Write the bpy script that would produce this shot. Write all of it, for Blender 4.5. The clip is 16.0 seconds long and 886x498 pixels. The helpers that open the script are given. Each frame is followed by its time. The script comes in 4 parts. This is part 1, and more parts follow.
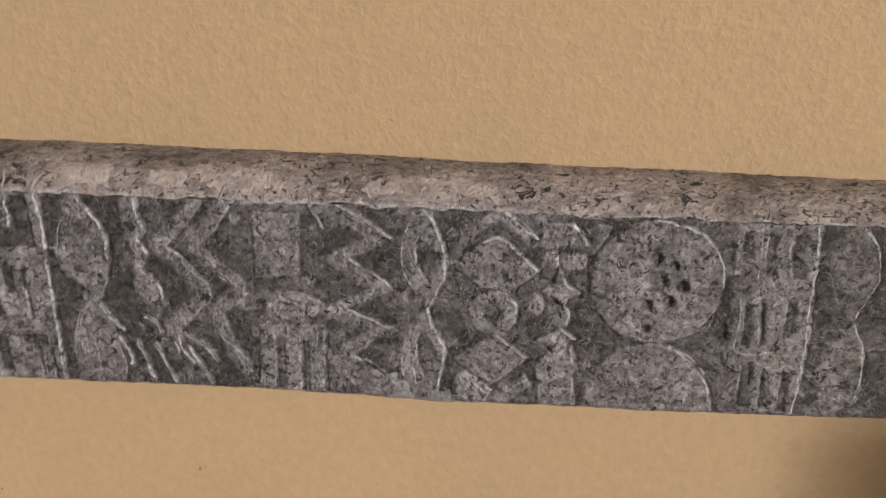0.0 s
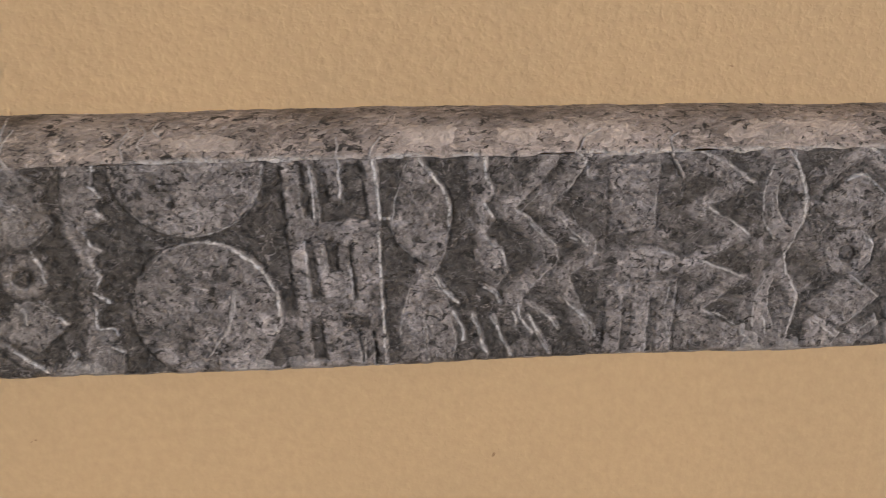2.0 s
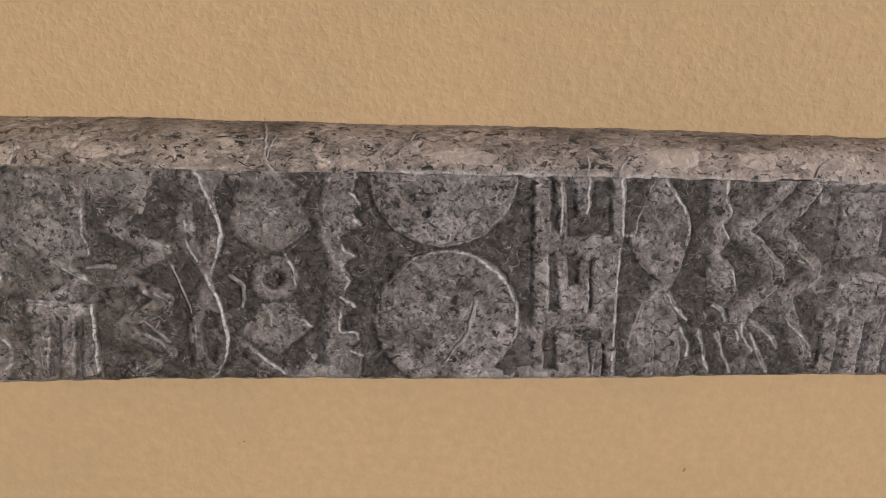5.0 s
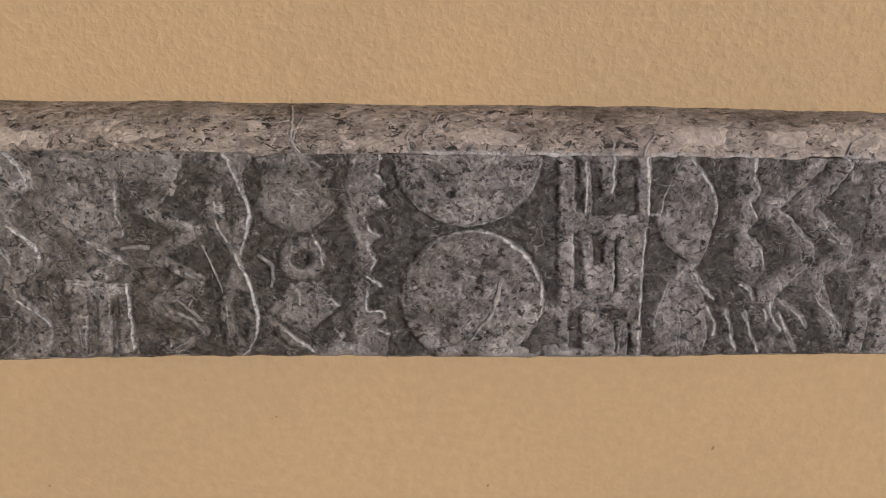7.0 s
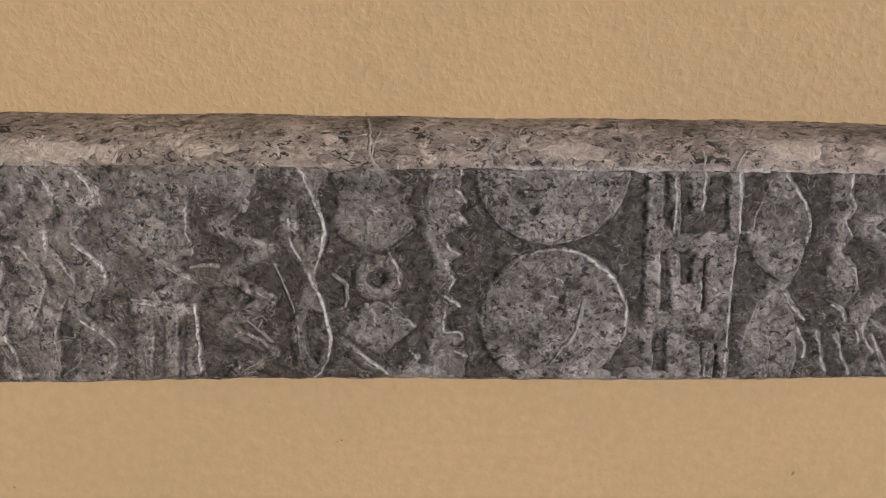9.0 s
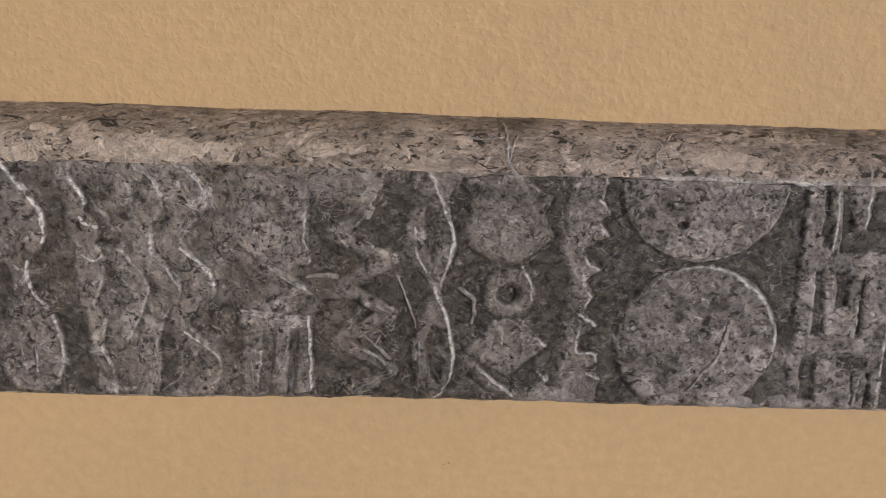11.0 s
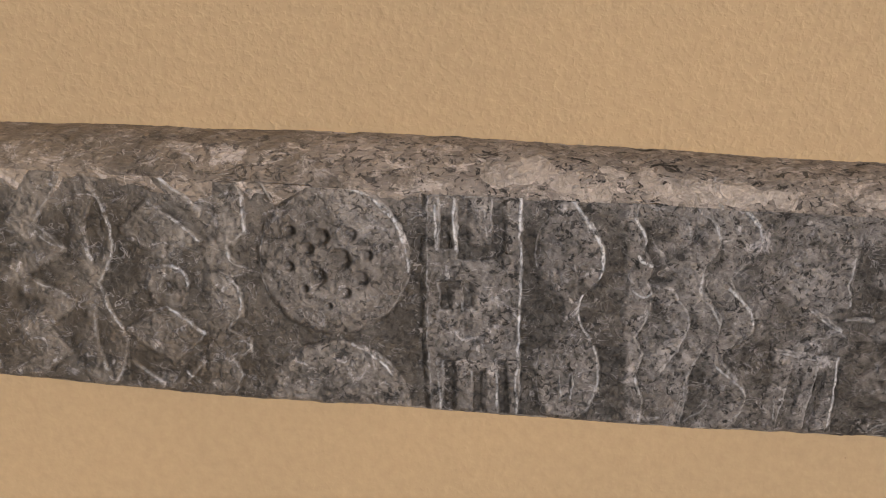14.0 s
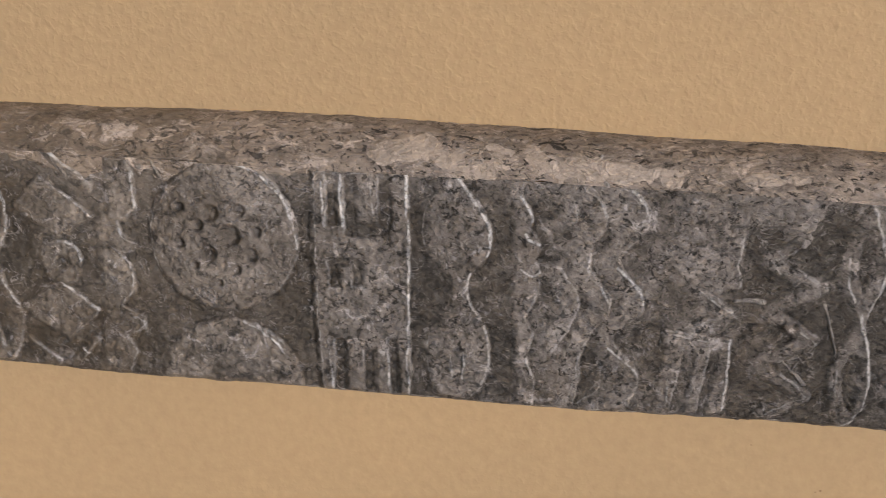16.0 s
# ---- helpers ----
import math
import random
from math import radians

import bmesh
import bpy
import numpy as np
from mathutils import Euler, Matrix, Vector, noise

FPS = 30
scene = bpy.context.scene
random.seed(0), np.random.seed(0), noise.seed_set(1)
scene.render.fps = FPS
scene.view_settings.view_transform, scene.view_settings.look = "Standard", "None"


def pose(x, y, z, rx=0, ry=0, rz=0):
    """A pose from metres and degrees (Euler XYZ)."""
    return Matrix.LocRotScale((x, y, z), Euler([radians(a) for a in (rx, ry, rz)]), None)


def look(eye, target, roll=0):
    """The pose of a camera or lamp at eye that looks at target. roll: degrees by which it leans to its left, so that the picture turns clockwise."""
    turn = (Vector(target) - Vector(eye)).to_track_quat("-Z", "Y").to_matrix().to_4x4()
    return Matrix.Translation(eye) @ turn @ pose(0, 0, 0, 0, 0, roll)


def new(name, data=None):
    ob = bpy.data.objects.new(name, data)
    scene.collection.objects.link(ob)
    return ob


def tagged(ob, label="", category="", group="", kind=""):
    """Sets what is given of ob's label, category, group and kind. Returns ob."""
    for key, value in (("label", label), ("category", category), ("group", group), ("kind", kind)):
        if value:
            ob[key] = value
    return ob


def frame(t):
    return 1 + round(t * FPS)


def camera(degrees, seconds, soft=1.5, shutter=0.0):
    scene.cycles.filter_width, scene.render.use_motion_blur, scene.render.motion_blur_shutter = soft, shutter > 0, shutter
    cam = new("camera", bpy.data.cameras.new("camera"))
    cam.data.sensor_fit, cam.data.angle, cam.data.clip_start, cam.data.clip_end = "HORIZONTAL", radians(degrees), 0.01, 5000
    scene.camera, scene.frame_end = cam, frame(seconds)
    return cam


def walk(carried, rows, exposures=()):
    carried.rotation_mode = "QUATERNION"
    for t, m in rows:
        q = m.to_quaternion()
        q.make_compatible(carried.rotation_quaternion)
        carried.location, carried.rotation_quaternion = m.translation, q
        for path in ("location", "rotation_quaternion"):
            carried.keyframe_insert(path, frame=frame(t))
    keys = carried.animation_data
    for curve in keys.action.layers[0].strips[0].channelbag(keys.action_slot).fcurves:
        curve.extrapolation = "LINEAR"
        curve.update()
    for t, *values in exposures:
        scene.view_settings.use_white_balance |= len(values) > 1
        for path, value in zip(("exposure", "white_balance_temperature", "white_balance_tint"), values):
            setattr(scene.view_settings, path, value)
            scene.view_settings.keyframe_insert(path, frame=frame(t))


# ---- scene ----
cam = camera(54.3, 16.0, soft=1.0, shutter=0.33)
# seconds, eye (x, y, z), pitch, lean to the left, yaw to the left
ROWS = [
    (0, 0.5651, -0.6005, 1.6273, -19.09, 0.07, 6.51),
    (0.5, 0.4981, -0.5928, 1.6512, -18.88, -1.54, 2.20),
    (1, 0.3711, -0.5880, 1.6268, -19.02, -3.40, 0.11),
    (1.5, 0.2825, -0.5789, 1.5789, -18.46, -2.53, -1.70),
    (2, 0.2095, -0.6078, 1.5709, -17.23, -1.38, -1.89),
    (2.5, 0.1555, -0.6195, 1.5455, -16.38, -0.73, -2.45),
    (3, 0.0920, -0.6212, 1.5475, -15.76, 0.03, -3.00),
    (3.5, 0.0796, -0.6195, 1.5539, -15.49, 0.26, -2.77),
    (4, 0.0702, -0.6206, 1.5743, -15.90, 0.65, -3.00),
    (4.5, 0.0365, -0.6213, 1.5669, -15.57, 0.52, -3.53),
    (5, 0.0043, -0.6228, 1.5660, -15.28, 1.48, -4.08),
    (5.2, 0.0047, -0.6238, 1.5740, -15.99, 1.15, -3.49),
    (7.3, 0.0195, -0.6289, 1.5721, -17.09, 0.21, -0.75),
    (7.5, 0.0168, -0.6313, 1.5816, -17.10, -0.22, -0.84),
    (8, -0.0133, -0.6255, 1.5764, -16.74, 0.37, -1.83),
    (8.2, -0.0240, -0.6232, 1.5750, -16.48, 0.44, -1.96),
    (10.3, -0.0559, -0.5648, 1.5698, -16.63, 0.57, 1.16),
    (10.5, -0.0847, -0.5674, 1.5742, -16.62, 1.18, -0.22),
    (11, -0.1296, -0.5486, 1.5684, -16.95, 1.80, -0.80),
    (11.5, -0.1674, -0.5366, 1.5772, -17.98, 1.35, 2.43),
    (12, -0.2559, -0.5454, 1.5717, -16.92, 1.56, 2.58),
    (12.5, -0.3016, -0.5673, 1.5889, -16.61, 0.55, 3.05),
    (13, -0.3408, -0.5852, 1.5766, -15.03, 0.89, 3.21),
    (13.5, -0.4034, -0.5760, 1.5732, -15.38, 1.86, 2.78),
    (14, -0.4789, -0.5823, 1.5803, -16.08, 3.19, 1.78),
    (14.5, -0.4699, -0.5976, 1.5788, -16.04, 3.01, 2.05),
    (15, -0.4539, -0.5893, 1.5801, -15.94, 2.30, 2.49),
    (15.5, -0.4282, -0.5760, 1.5700, -15.63, 2.36, 2.81),
    (16, -0.3839, -0.5822, 1.5623, -15.41, 3.24, 3.29),
]


def view(x, y, z, pitch, lean, yaw):
    p, a = radians(pitch), radians(yaw)
    ahead = Vector((-math.sin(a) * math.cos(p), math.cos(a) * math.cos(p), math.sin(p)))
    return look((x, y, z), Vector((x, y, z)) + ahead, lean)


walk(cam, [(t, view(*row)) for t, *row in ROWS], exposures=[(0.0, -0.19, 6000, 10), (16.0, -0.19, 6000, 10)])

# ---- light: bright overcast daylight, strongest from low on the right in front of the wall ----
SUN_FROM = Vector((0.9, -0.85, 0.2)).normalized()
world = bpy.data.worlds.new("overcast_sky")
scene.world = world
world.use_nodes = True
wn = world.node_tree
sky = wn.nodes.new("ShaderNodeTexSky")
sky.sky_type = "NISHITA"
sky.sun_disc = False
sky.sun_elevation = math.asin(SUN_FROM.z)
sky.sun_rotation = math.atan2(SUN_FROM.x, SUN_FROM.y)
sky.dust_density = 4.0
wn.nodes["Background"].inputs["Strength"].default_value = 0.12
wn.links.new(sky.outputs[0], wn.nodes["Background"].inputs["Color"])

sun = bpy.data.lights.new("sun", "SUN")
sun.energy = 2.6
sun.angle = radians(14)
sun.color = (1.0, 0.975, 0.985)
new("sun", sun).matrix_world = look(SUN_FROM * 20, (0, 0, 0))


# ---- materials ----
def material(name):
    m = bpy.data.materials.new(name)
    m.use_nodes = True
    return m, m.node_tree.nodes, m.node_tree.links, m.node_tree.nodes["Principled BSDF"]


def coords(nodes, links, scale=(1, 1, 1), turn=(0, 0, 0)):
    tc, mp = nodes.new("ShaderNodeTexCoord"), nodes.new("ShaderNodeMapping")
    mp.inputs["Scale"].default_value = scale
    mp.inputs["Rotation"].default_value = turn
    links.new(tc.outputs["Object"], mp.inputs["Vector"])
    return mp.outputs["Vector"]


def grain(nodes, links, where, scale, detail=3.0, rough=0.55, twist=0.0):
    n = nodes.new("ShaderNodeTexNoise")
    n.inputs["Scale"].default_value, n.inputs["Detail"].default_value = scale, detail
    n.inputs["Roughness"].default_value, n.inputs["Distortion"].default_value = rough, twist
    links.new(where, n.inputs["Vector"])
    return n.outputs["Fac"]


def ramp(nodes, links, fac, *stops):
    r = nodes.new("ShaderNodeValToRGB")
    while len(r.color_ramp.elements) < len(stops):
        r.color_ramp.elements.new(0.5)
    for e, (at, c) in zip(r.color_ramp.elements, stops):
        e.position = at
        e.color = (c, c, c, 1) if not isinstance(c, tuple) else (*c, 1)
    links.new(fac, r.inputs["Fac"])
    return r.outputs["Color"]


def blend(nodes, links, fac, a, b, kind="MIX"):
    n = nodes.new("ShaderNodeMix")
    n.data_type, n.blend_type = "RGBA", kind
    for k, v in (("Factor", fac), ("A", a), ("B", b)):
        socket = [i for i in n.inputs if i.name == k and i.type == ("VALUE" if k == "Factor" else "RGBA")][0]
        if isinstance(v, (int, float)):
            socket.default_value = v
        elif isinstance(v, tuple):
            socket.default_value = (*v, 1)
        else:
            links.new(v, socket)
    return [o for o in n.outputs if o.type == "RGBA"][0]


def bump(nodes, links, height, distance, strength=1.0, under=None):
    b = nodes.new("ShaderNodeBump")
    b.inputs["Distance"].default_value, b.inputs["Strength"].default_value = distance, strength
    links.new(height, b.inputs["Height"])
    if under:
        links.new(under, b.inputs["Normal"])
    return b.outputs["Normal"]


def stone(name, dark, light, rubbed, pale, cover, worn, rough, pitted, earth=(0.105, 0.083, 0.064), lie=(0.85, 1, 1.0), tilt=0.5, size=1.0, flakes=0.8):
    """Weathered grey stone with a scaly crust. The rub attribute says how far touch and weather have rubbed the dark
    skin off; pale lime has stuck in flecks, worn arrises have pale glossy highlights painted on (arris, strength worn),
    and the whole is pitted. lie, tilt: how the scales are drawn out."""
    m, n, l, bsdf = material(name)
    flat = coords(n, l, (1, 1, 1))
    streak = coords(n, l, lie, (0, tilt, 0))
    coarse = grain(n, l, streak, 70, 6, 0.7, 0.5)
    scales = grain(n, l, streak, 230 / size, 6, 0.72, 0.7)
    crust = grain(n, l, streak, 85 / size, 6, 0.74, 0.6)
    fine = ramp(n, l, scales, (0.38, 0.0), (0.62, 1.0))
    body = ramp(n, l, crust, (0.36, 0.0), (0.62, 1.0))
    # the far left stretch is worn smoother than the rest
    split, along = n.new("ShaderNodeSeparateXYZ"), n.new("ShaderNodeMapRange")
    l.new(flat, split.inputs[0])
    l.new(split.outputs["X"], along.inputs["Value"])
    along.inputs["From Min"].default_value, along.inputs["From Max"].default_value = -1.0, 1.0
    crisp = ramp(n, l, along.outputs[0], (0.12, 0.45), (0.24, 0.62), (0.36, 0.9), (0.44, 1.0))
    mottle = blend(n, l, crisp, (0.5, 0.5, 0.5), blend(n, l, 0.25, fine, body))
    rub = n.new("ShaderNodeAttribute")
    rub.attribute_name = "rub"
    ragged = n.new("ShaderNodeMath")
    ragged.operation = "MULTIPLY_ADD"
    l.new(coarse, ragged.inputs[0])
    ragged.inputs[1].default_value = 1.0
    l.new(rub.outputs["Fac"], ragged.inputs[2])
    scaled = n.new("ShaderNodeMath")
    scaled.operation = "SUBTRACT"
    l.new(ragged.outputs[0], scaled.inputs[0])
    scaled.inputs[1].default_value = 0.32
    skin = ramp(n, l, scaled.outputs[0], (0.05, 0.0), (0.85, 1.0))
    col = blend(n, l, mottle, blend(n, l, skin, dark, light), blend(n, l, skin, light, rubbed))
    cloud = ramp(n, l, grain(n, l, flat, 22, 5, 0.66), (0.32, 0.66), (0.7, 1.28))
    col = blend(n, l, 1.0, col, cloud, "MULTIPLY")
    # earth stain, strongest at the weathered end and on one worn stretch
    reach = ramp(n, l, along.outputs[0], (0.06, 1.0), (0.17, 0.8), (0.28, 0.45), (0.34, 0.7), (0.40, 0.75), (0.46, 0.5), (0.53, 0.15), (1.0, 0.3))
    brown = ramp(n, l, grain(n, l, flat, 14, 4, 0.6), (0.34, 0.0), (0.66, 0.75))
    brown = blend(n, l, 1.0, brown, reach, "MULTIPLY")
    col = blend(n, l, brown, col, blend(n, l, 1.0, earth, ramp(n, l, mottle, (0.0, 0.45), (1.0, 1.5)), "MULTIPLY"))
    dusty = ramp(n, l, along.outputs[0], (0.06, 1.0), (0.17, 0.8), (0.29, 0.2), (0.35, 0.25), (0.42, 0.1), (0.5, 0.0))
    col = blend(n, l, dusty, col, blend(n, l, 1.0, col, (0.86, 0.80, 0.69), "MULTIPLY"))
    wash = ramp(n, l, grain(n, l, streak, 60, 9, 0.78, 0.8), (cover, 0.0), (cover + 0.05, 0.8))
    wash = blend(n, l, 1.0, wash, ramp(n, l, skin, (0.0, 0.25), (0.7, 1.0)), "MULTIPLY")
    col = blend(n, l, wash, col, blend(n, l, 1.0, pale, ramp(n, l, fine, (0.0, 0.78), (1.0, 1.12)), "MULTIPLY"))
    # thin curled rims of lifted scales
    curl = ramp(n, l, grain(n, l, streak, 150 / size, 2.5, 0.55, 1.2), (0.47, 0.0), (0.495, 1.0), (0.505, 1.0), (0.53, 0.0))
    gate = ramp(n, l, grain(n, l, flat, 75 / size, 4, 0.7), (0.47, 0.0), (0.60, flakes))
    curl = blend(n, l, 1.0, curl, gate, "MULTIPLY")
    col = blend(n, l, curl, col, blend(n, l, 0.55, light, pale))
    cool = ramp(n, l, along.outputs[0], (0.44, (1.0, 1.0, 1.0)), (0.56, (0.995, 0.995, 1.03)), (0.8, (0.995, 0.995, 1.03)), (0.9, (1.0, 1.0, 1.0)))
    col = blend(n, l, 1.0, col, cool, "MULTIPLY")
    # near-white highlights painted into the colour of edges that catch the light
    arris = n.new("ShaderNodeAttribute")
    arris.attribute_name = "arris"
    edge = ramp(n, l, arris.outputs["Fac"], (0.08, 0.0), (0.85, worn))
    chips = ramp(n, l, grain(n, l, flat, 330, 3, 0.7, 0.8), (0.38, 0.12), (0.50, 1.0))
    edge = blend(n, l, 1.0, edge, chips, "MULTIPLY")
    # crevices between the scales, thick in some places and few in others
    where = ramp(n, l, grain(n, l, flat, 36, 4, 0.65), (0.33, 0.25), (0.52, 1.0))
    pit = ramp(n, l, grain(n, l, streak, 200 / size, 4, 0.68, 0.7), (0.385, pitted), (0.42, 0.0))
    pit = blend(n, l, 1.0, pit, where, "MULTIPLY")
    specks = ramp(n, l, grain(n, l, flat, 300 / size, 3, 0.6, 0.9), (0.36, pitted * 0.8), (0.40, 0.0))
    pit = blend(n, l, 1.0, pit, specks, "LIGHTEN")
    calm = ramp(n, l, along.outputs[0], (0.12, 0.5), (0.21, 0.75), (0.28, 1.0))
    pit = blend(n, l, 1.0, pit, calm, "MULTIPLY")
    col = blend(n, l, pit, col, (0.022, 0.019, 0.017))
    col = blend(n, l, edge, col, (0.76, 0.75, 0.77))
    l.new(col, bsdf.inputs["Base Color"])
    bsdf.inputs["Specular IOR Level"].default_value = 0.5
    gloss = ramp(n, l, fine, (0.0, rough + 0.15), (1.0, rough - 0.05))
    l.new(blend(n, l, edge, gloss, (0.22, 0.22, 0.22)), bsdf.inputs["Roughness"])
    low = bump(n, l, crust, 0.0040, 0.6)
    low = bump(n, l, scales, 0.0042, 0.95, low)
    l.new(crisp, low.node.inputs["Strength"])
    low = bump(n, l, curl, 0.0012, 0.8, low)
    l.new(bump(n, l, pit, -0.0014, 0.9, low), bsdf.inputs["Normal"])
    return m


STONE = stone("weathered_grey_stone", (0.025, 0.0222, 0.0207), (0.134, 0.1205, 0.1125), (0.51, 0.470, 0.465), (0.58, 0.54, 0.545), 0.57, 1.0, 0.32, 0.9, size=1.4)
CAPPED = stone("washed_stone", (0.075, 0.063, 0.057), (0.27, 0.228, 0.205), (0.56, 0.48, 0.437), (0.66, 0.565, 0.51), 0.54, 0.7, 0.48, 0.95, (0.30, 0.25, 0.208), (0.6, 1, 1.0), 0.25, 1.5)
SMEAR = stone("pale_lime_smear", (0.27, 0.255, 0.25), (0.40, 0.376, 0.37), (0.60, 0.568, 0.56), (0.64, 0.60, 0.59), 0.52, 0.3, 0.45, 0.25)


def plaster():
    m, n, l, bsdf = material("ochre_painted_plaster")
    flat = coords(n, l)
    big = ramp(n, l, grain(n, l, flat, 3.2, 4, 0.55), (0.3, (0.480, 0.350, 0.206)), (0.7, (0.530, 0.380, 0.219)))
    small = ramp(n, l, grain(n, l, flat, 110, 4, 0.6), (0.3, 0.94), (0.7, 1.05))
    col = blend(n, l, 1.0, big, small, "MULTIPLY")
    speck = ramp(n, l, grain(n, l, flat, 120, 1, 0.3), (0.135, 0.7), (0.15, 0.0))
    col = blend(n, l, speck, col, (0.22, 0.13, 0.07))
    l.new(col, bsdf.inputs["Base Color"])
    bsdf.inputs["Roughness"].default_value = 0.8
    bsdf.inputs["Specular IOR Level"].default_value = 0.3
    pimples = ramp(n, l, grain(n, l, flat, 250, 2.0, 0.45, 0.3), (0.44, 0.0), (0.78, 1.0))
    low = bump(n, l, pimples, 0.0007, 0.45)
    split, height = n.new("ShaderNodeSeparateXYZ"), n.new("ShaderNodeMapRange")
    l.new(flat, split.inputs[0])
    l.new(split.outputs["Z"], height.inputs["Value"])
    for k, value in (("From Min", 1.25), ("From Max", 1.4), ("To Min", 0.15), ("To Max", 0.5)):
        height.inputs[k].default_value = value
    l.new(height.outputs[0], low.node.inputs["Strength"])
    l.new(low, bsdf.inputs["Normal"])
    return m


PLASTER = plaster()


def paving():
    m, n, l, bsdf = material("pale_dusty_concrete")
    flat = coords(n, l)
    col = ramp(n, l, grain(n, l, flat, 4, 8, 0.6), (0.3, (0.46, 0.43, 0.38)), (0.7, (0.56, 0.52, 0.46)))
    l.new(col, bsdf.inputs["Base Color"])
    bsdf.inputs["Roughness"].default_value = 0.85
    l.new(bump(n, l, grain(n, l, flat, 60, 6, 0.6), 0.004, 0.5), bsdf.inputs["Normal"])
    return m


# ---- shaping tools: lengths along the beam in mm, x along it, v up from its foot ----
def noise2(x, v, size, seed):
    """Smooth random hills, -1 to 1, about size across."""
    x, v = np.asarray(x, float) / size + seed * 17.3, np.asarray(v, float) / size + seed * 7.7
    i, j = np.floor(x).astype(np.int64), np.floor(v).astype(np.int64)
    fx, fv = x - i, v - j
    fx, fv = fx * fx * (3 - 2 * fx), fv * fv * (3 - 2 * fv)

    def corner(a, b):
        h = (a * 374761393 + b * 668265263 + seed * 144665) & 0x7FFFFFFF
        h = ((h ^ (h >> 13)) * 1274126177) & 0x7FFFFFFF
        return ((h ^ (h >> 16)) & 0xFFFF) / 32767.5 - 1

    low = corner(i, j) * (1 - fx) + corner(i + 1, j) * fx
    high = corner(i, j + 1) * (1 - fx) + corner(i + 1, j + 1) * fx
    return low * (1 - fv) + high * fv


WALL_Y = 45.0


def edge_v(x):
    """Height of the upper arris of the face."""
    return np.interp(x, (-860, -500, -450, -220, 0, 250, 400, 800), (158.5, 159, 161, 161.5, 160, 159.5, 157.5, 154.5)) + 0.9 * noise2(x, 0 * x, 34, 5)


def foot_v(x):
    return np.interp(x, (-850, -660, -320, -160, 190, 360, 504, 681, 833), (0, -5, -5, -2, -2, 0, -2, 0, 4)) + 0.8 * noise2(x, 0 * x, 60, 6) + 0.5 * noise2(x, 0 * x, 14, 7)


def top_v(x):
    return np.interp(x, (-846, -669, -498, -188, 15, 190, 320, 498, 671, 821), (184, 189, 193, 192.5, 190.5, 190.5, 188, 184, 180, 177)) + 0.7 * noise2(x, 0 * x, 50, 8)


def ground_h(x, v):
    """Unevenness of the cut-back ground of the face, proud of y = 0."""
    h = 0.8 * noise2(x, v, 42, 1) + 0.55 * noise2(x, v, 13, 2) + 0.45 * noise2(x, v, 5.5, 3) + 0.35 * noise2(x, v, 2.7, 4)
    return h - 1.3 * np.clip(noise2(x, v, 4.4, 9) - 0.45, 0, 1)


def sheet(x, y, v, keep=None, rub=None):
    """Points and quads of a grid of mm coordinates, as metres."""
    pts = np.stack([x, y, v], -1) / 1000
    r, c = x.shape
    k = np.arange(r * c).reshape(r, c)
    quads = np.stack([k[:-1, :-1], k[:-1, 1:], k[1:, 1:], k[1:, :-1]], -1).reshape(-1, 4)
    pts = pts.reshape(-1, 3)
    if keep is not None:
        keep = keep.reshape(-1)
        quads = quads[keep[quads].any(1)]
        used = np.unique(quads)
        back = np.zeros(r * c, int)
        back[used] = np.arange(len(used))
        pts, quads = pts[used], back[quads]
        rub = None if rub is None else rub.reshape(-1, *rub.shape[2:])[used]
    return pts, quads, rub


def mesh_from(name, pts, quads, rub, mat, smooth=True, arris=0.0):
    me = bpy.data.meshes.new(name)
    me.from_pydata(pts.tolist(), [], quads.tolist())
    me.materials.append(mat)
    me.polygons.foreach_set("use_smooth", np.full(len(me.polygons), smooth))
    me.update()
    me.attributes.new("arris", "FLOAT", "POINT").data.foreach_set("value", (arris + np.zeros(len(pts))).astype(np.float32))
    if rub is not None:
        me.attributes.new("rub", "FLOAT", "POINT").data.foreach_set("value", np.ravel(rub).astype(np.float32))
    return me


def part(name, me, parent, label=""):
    ob = new(name, me)
    ob.parent = parent
    return tagged(ob, label=label) if label else ob


def box(name, lo, hi, mat, label="", category="", kind="structure"):
    bm = bmesh.new()
    bmesh.ops.create_cube(bm, size=1.0)
    for vert in bm.verts:
        vert.co = Vector([(lo[i] + hi[i]) / 2 + vert.co[i] * (hi[i] - lo[i]) for i in range(3)])
    bmesh.ops.bevel(bm, geom=bm.edges[:], offset=0.004, segments=2, affect="EDGES")
    me = bpy.data.meshes.new(name)
    bm.to_mesh(me)
    bm.free()
    me.materials.append(mat)
    return tagged(new(name, me), label, category, kind=kind)


# distances to shapes in mm, negative inside
def disc(cx, cv, rx, rv):
    return lambda x, v: (np.hypot((x - cx) / rx, (v - cv) / rv) - 1) * min(rx, rv)


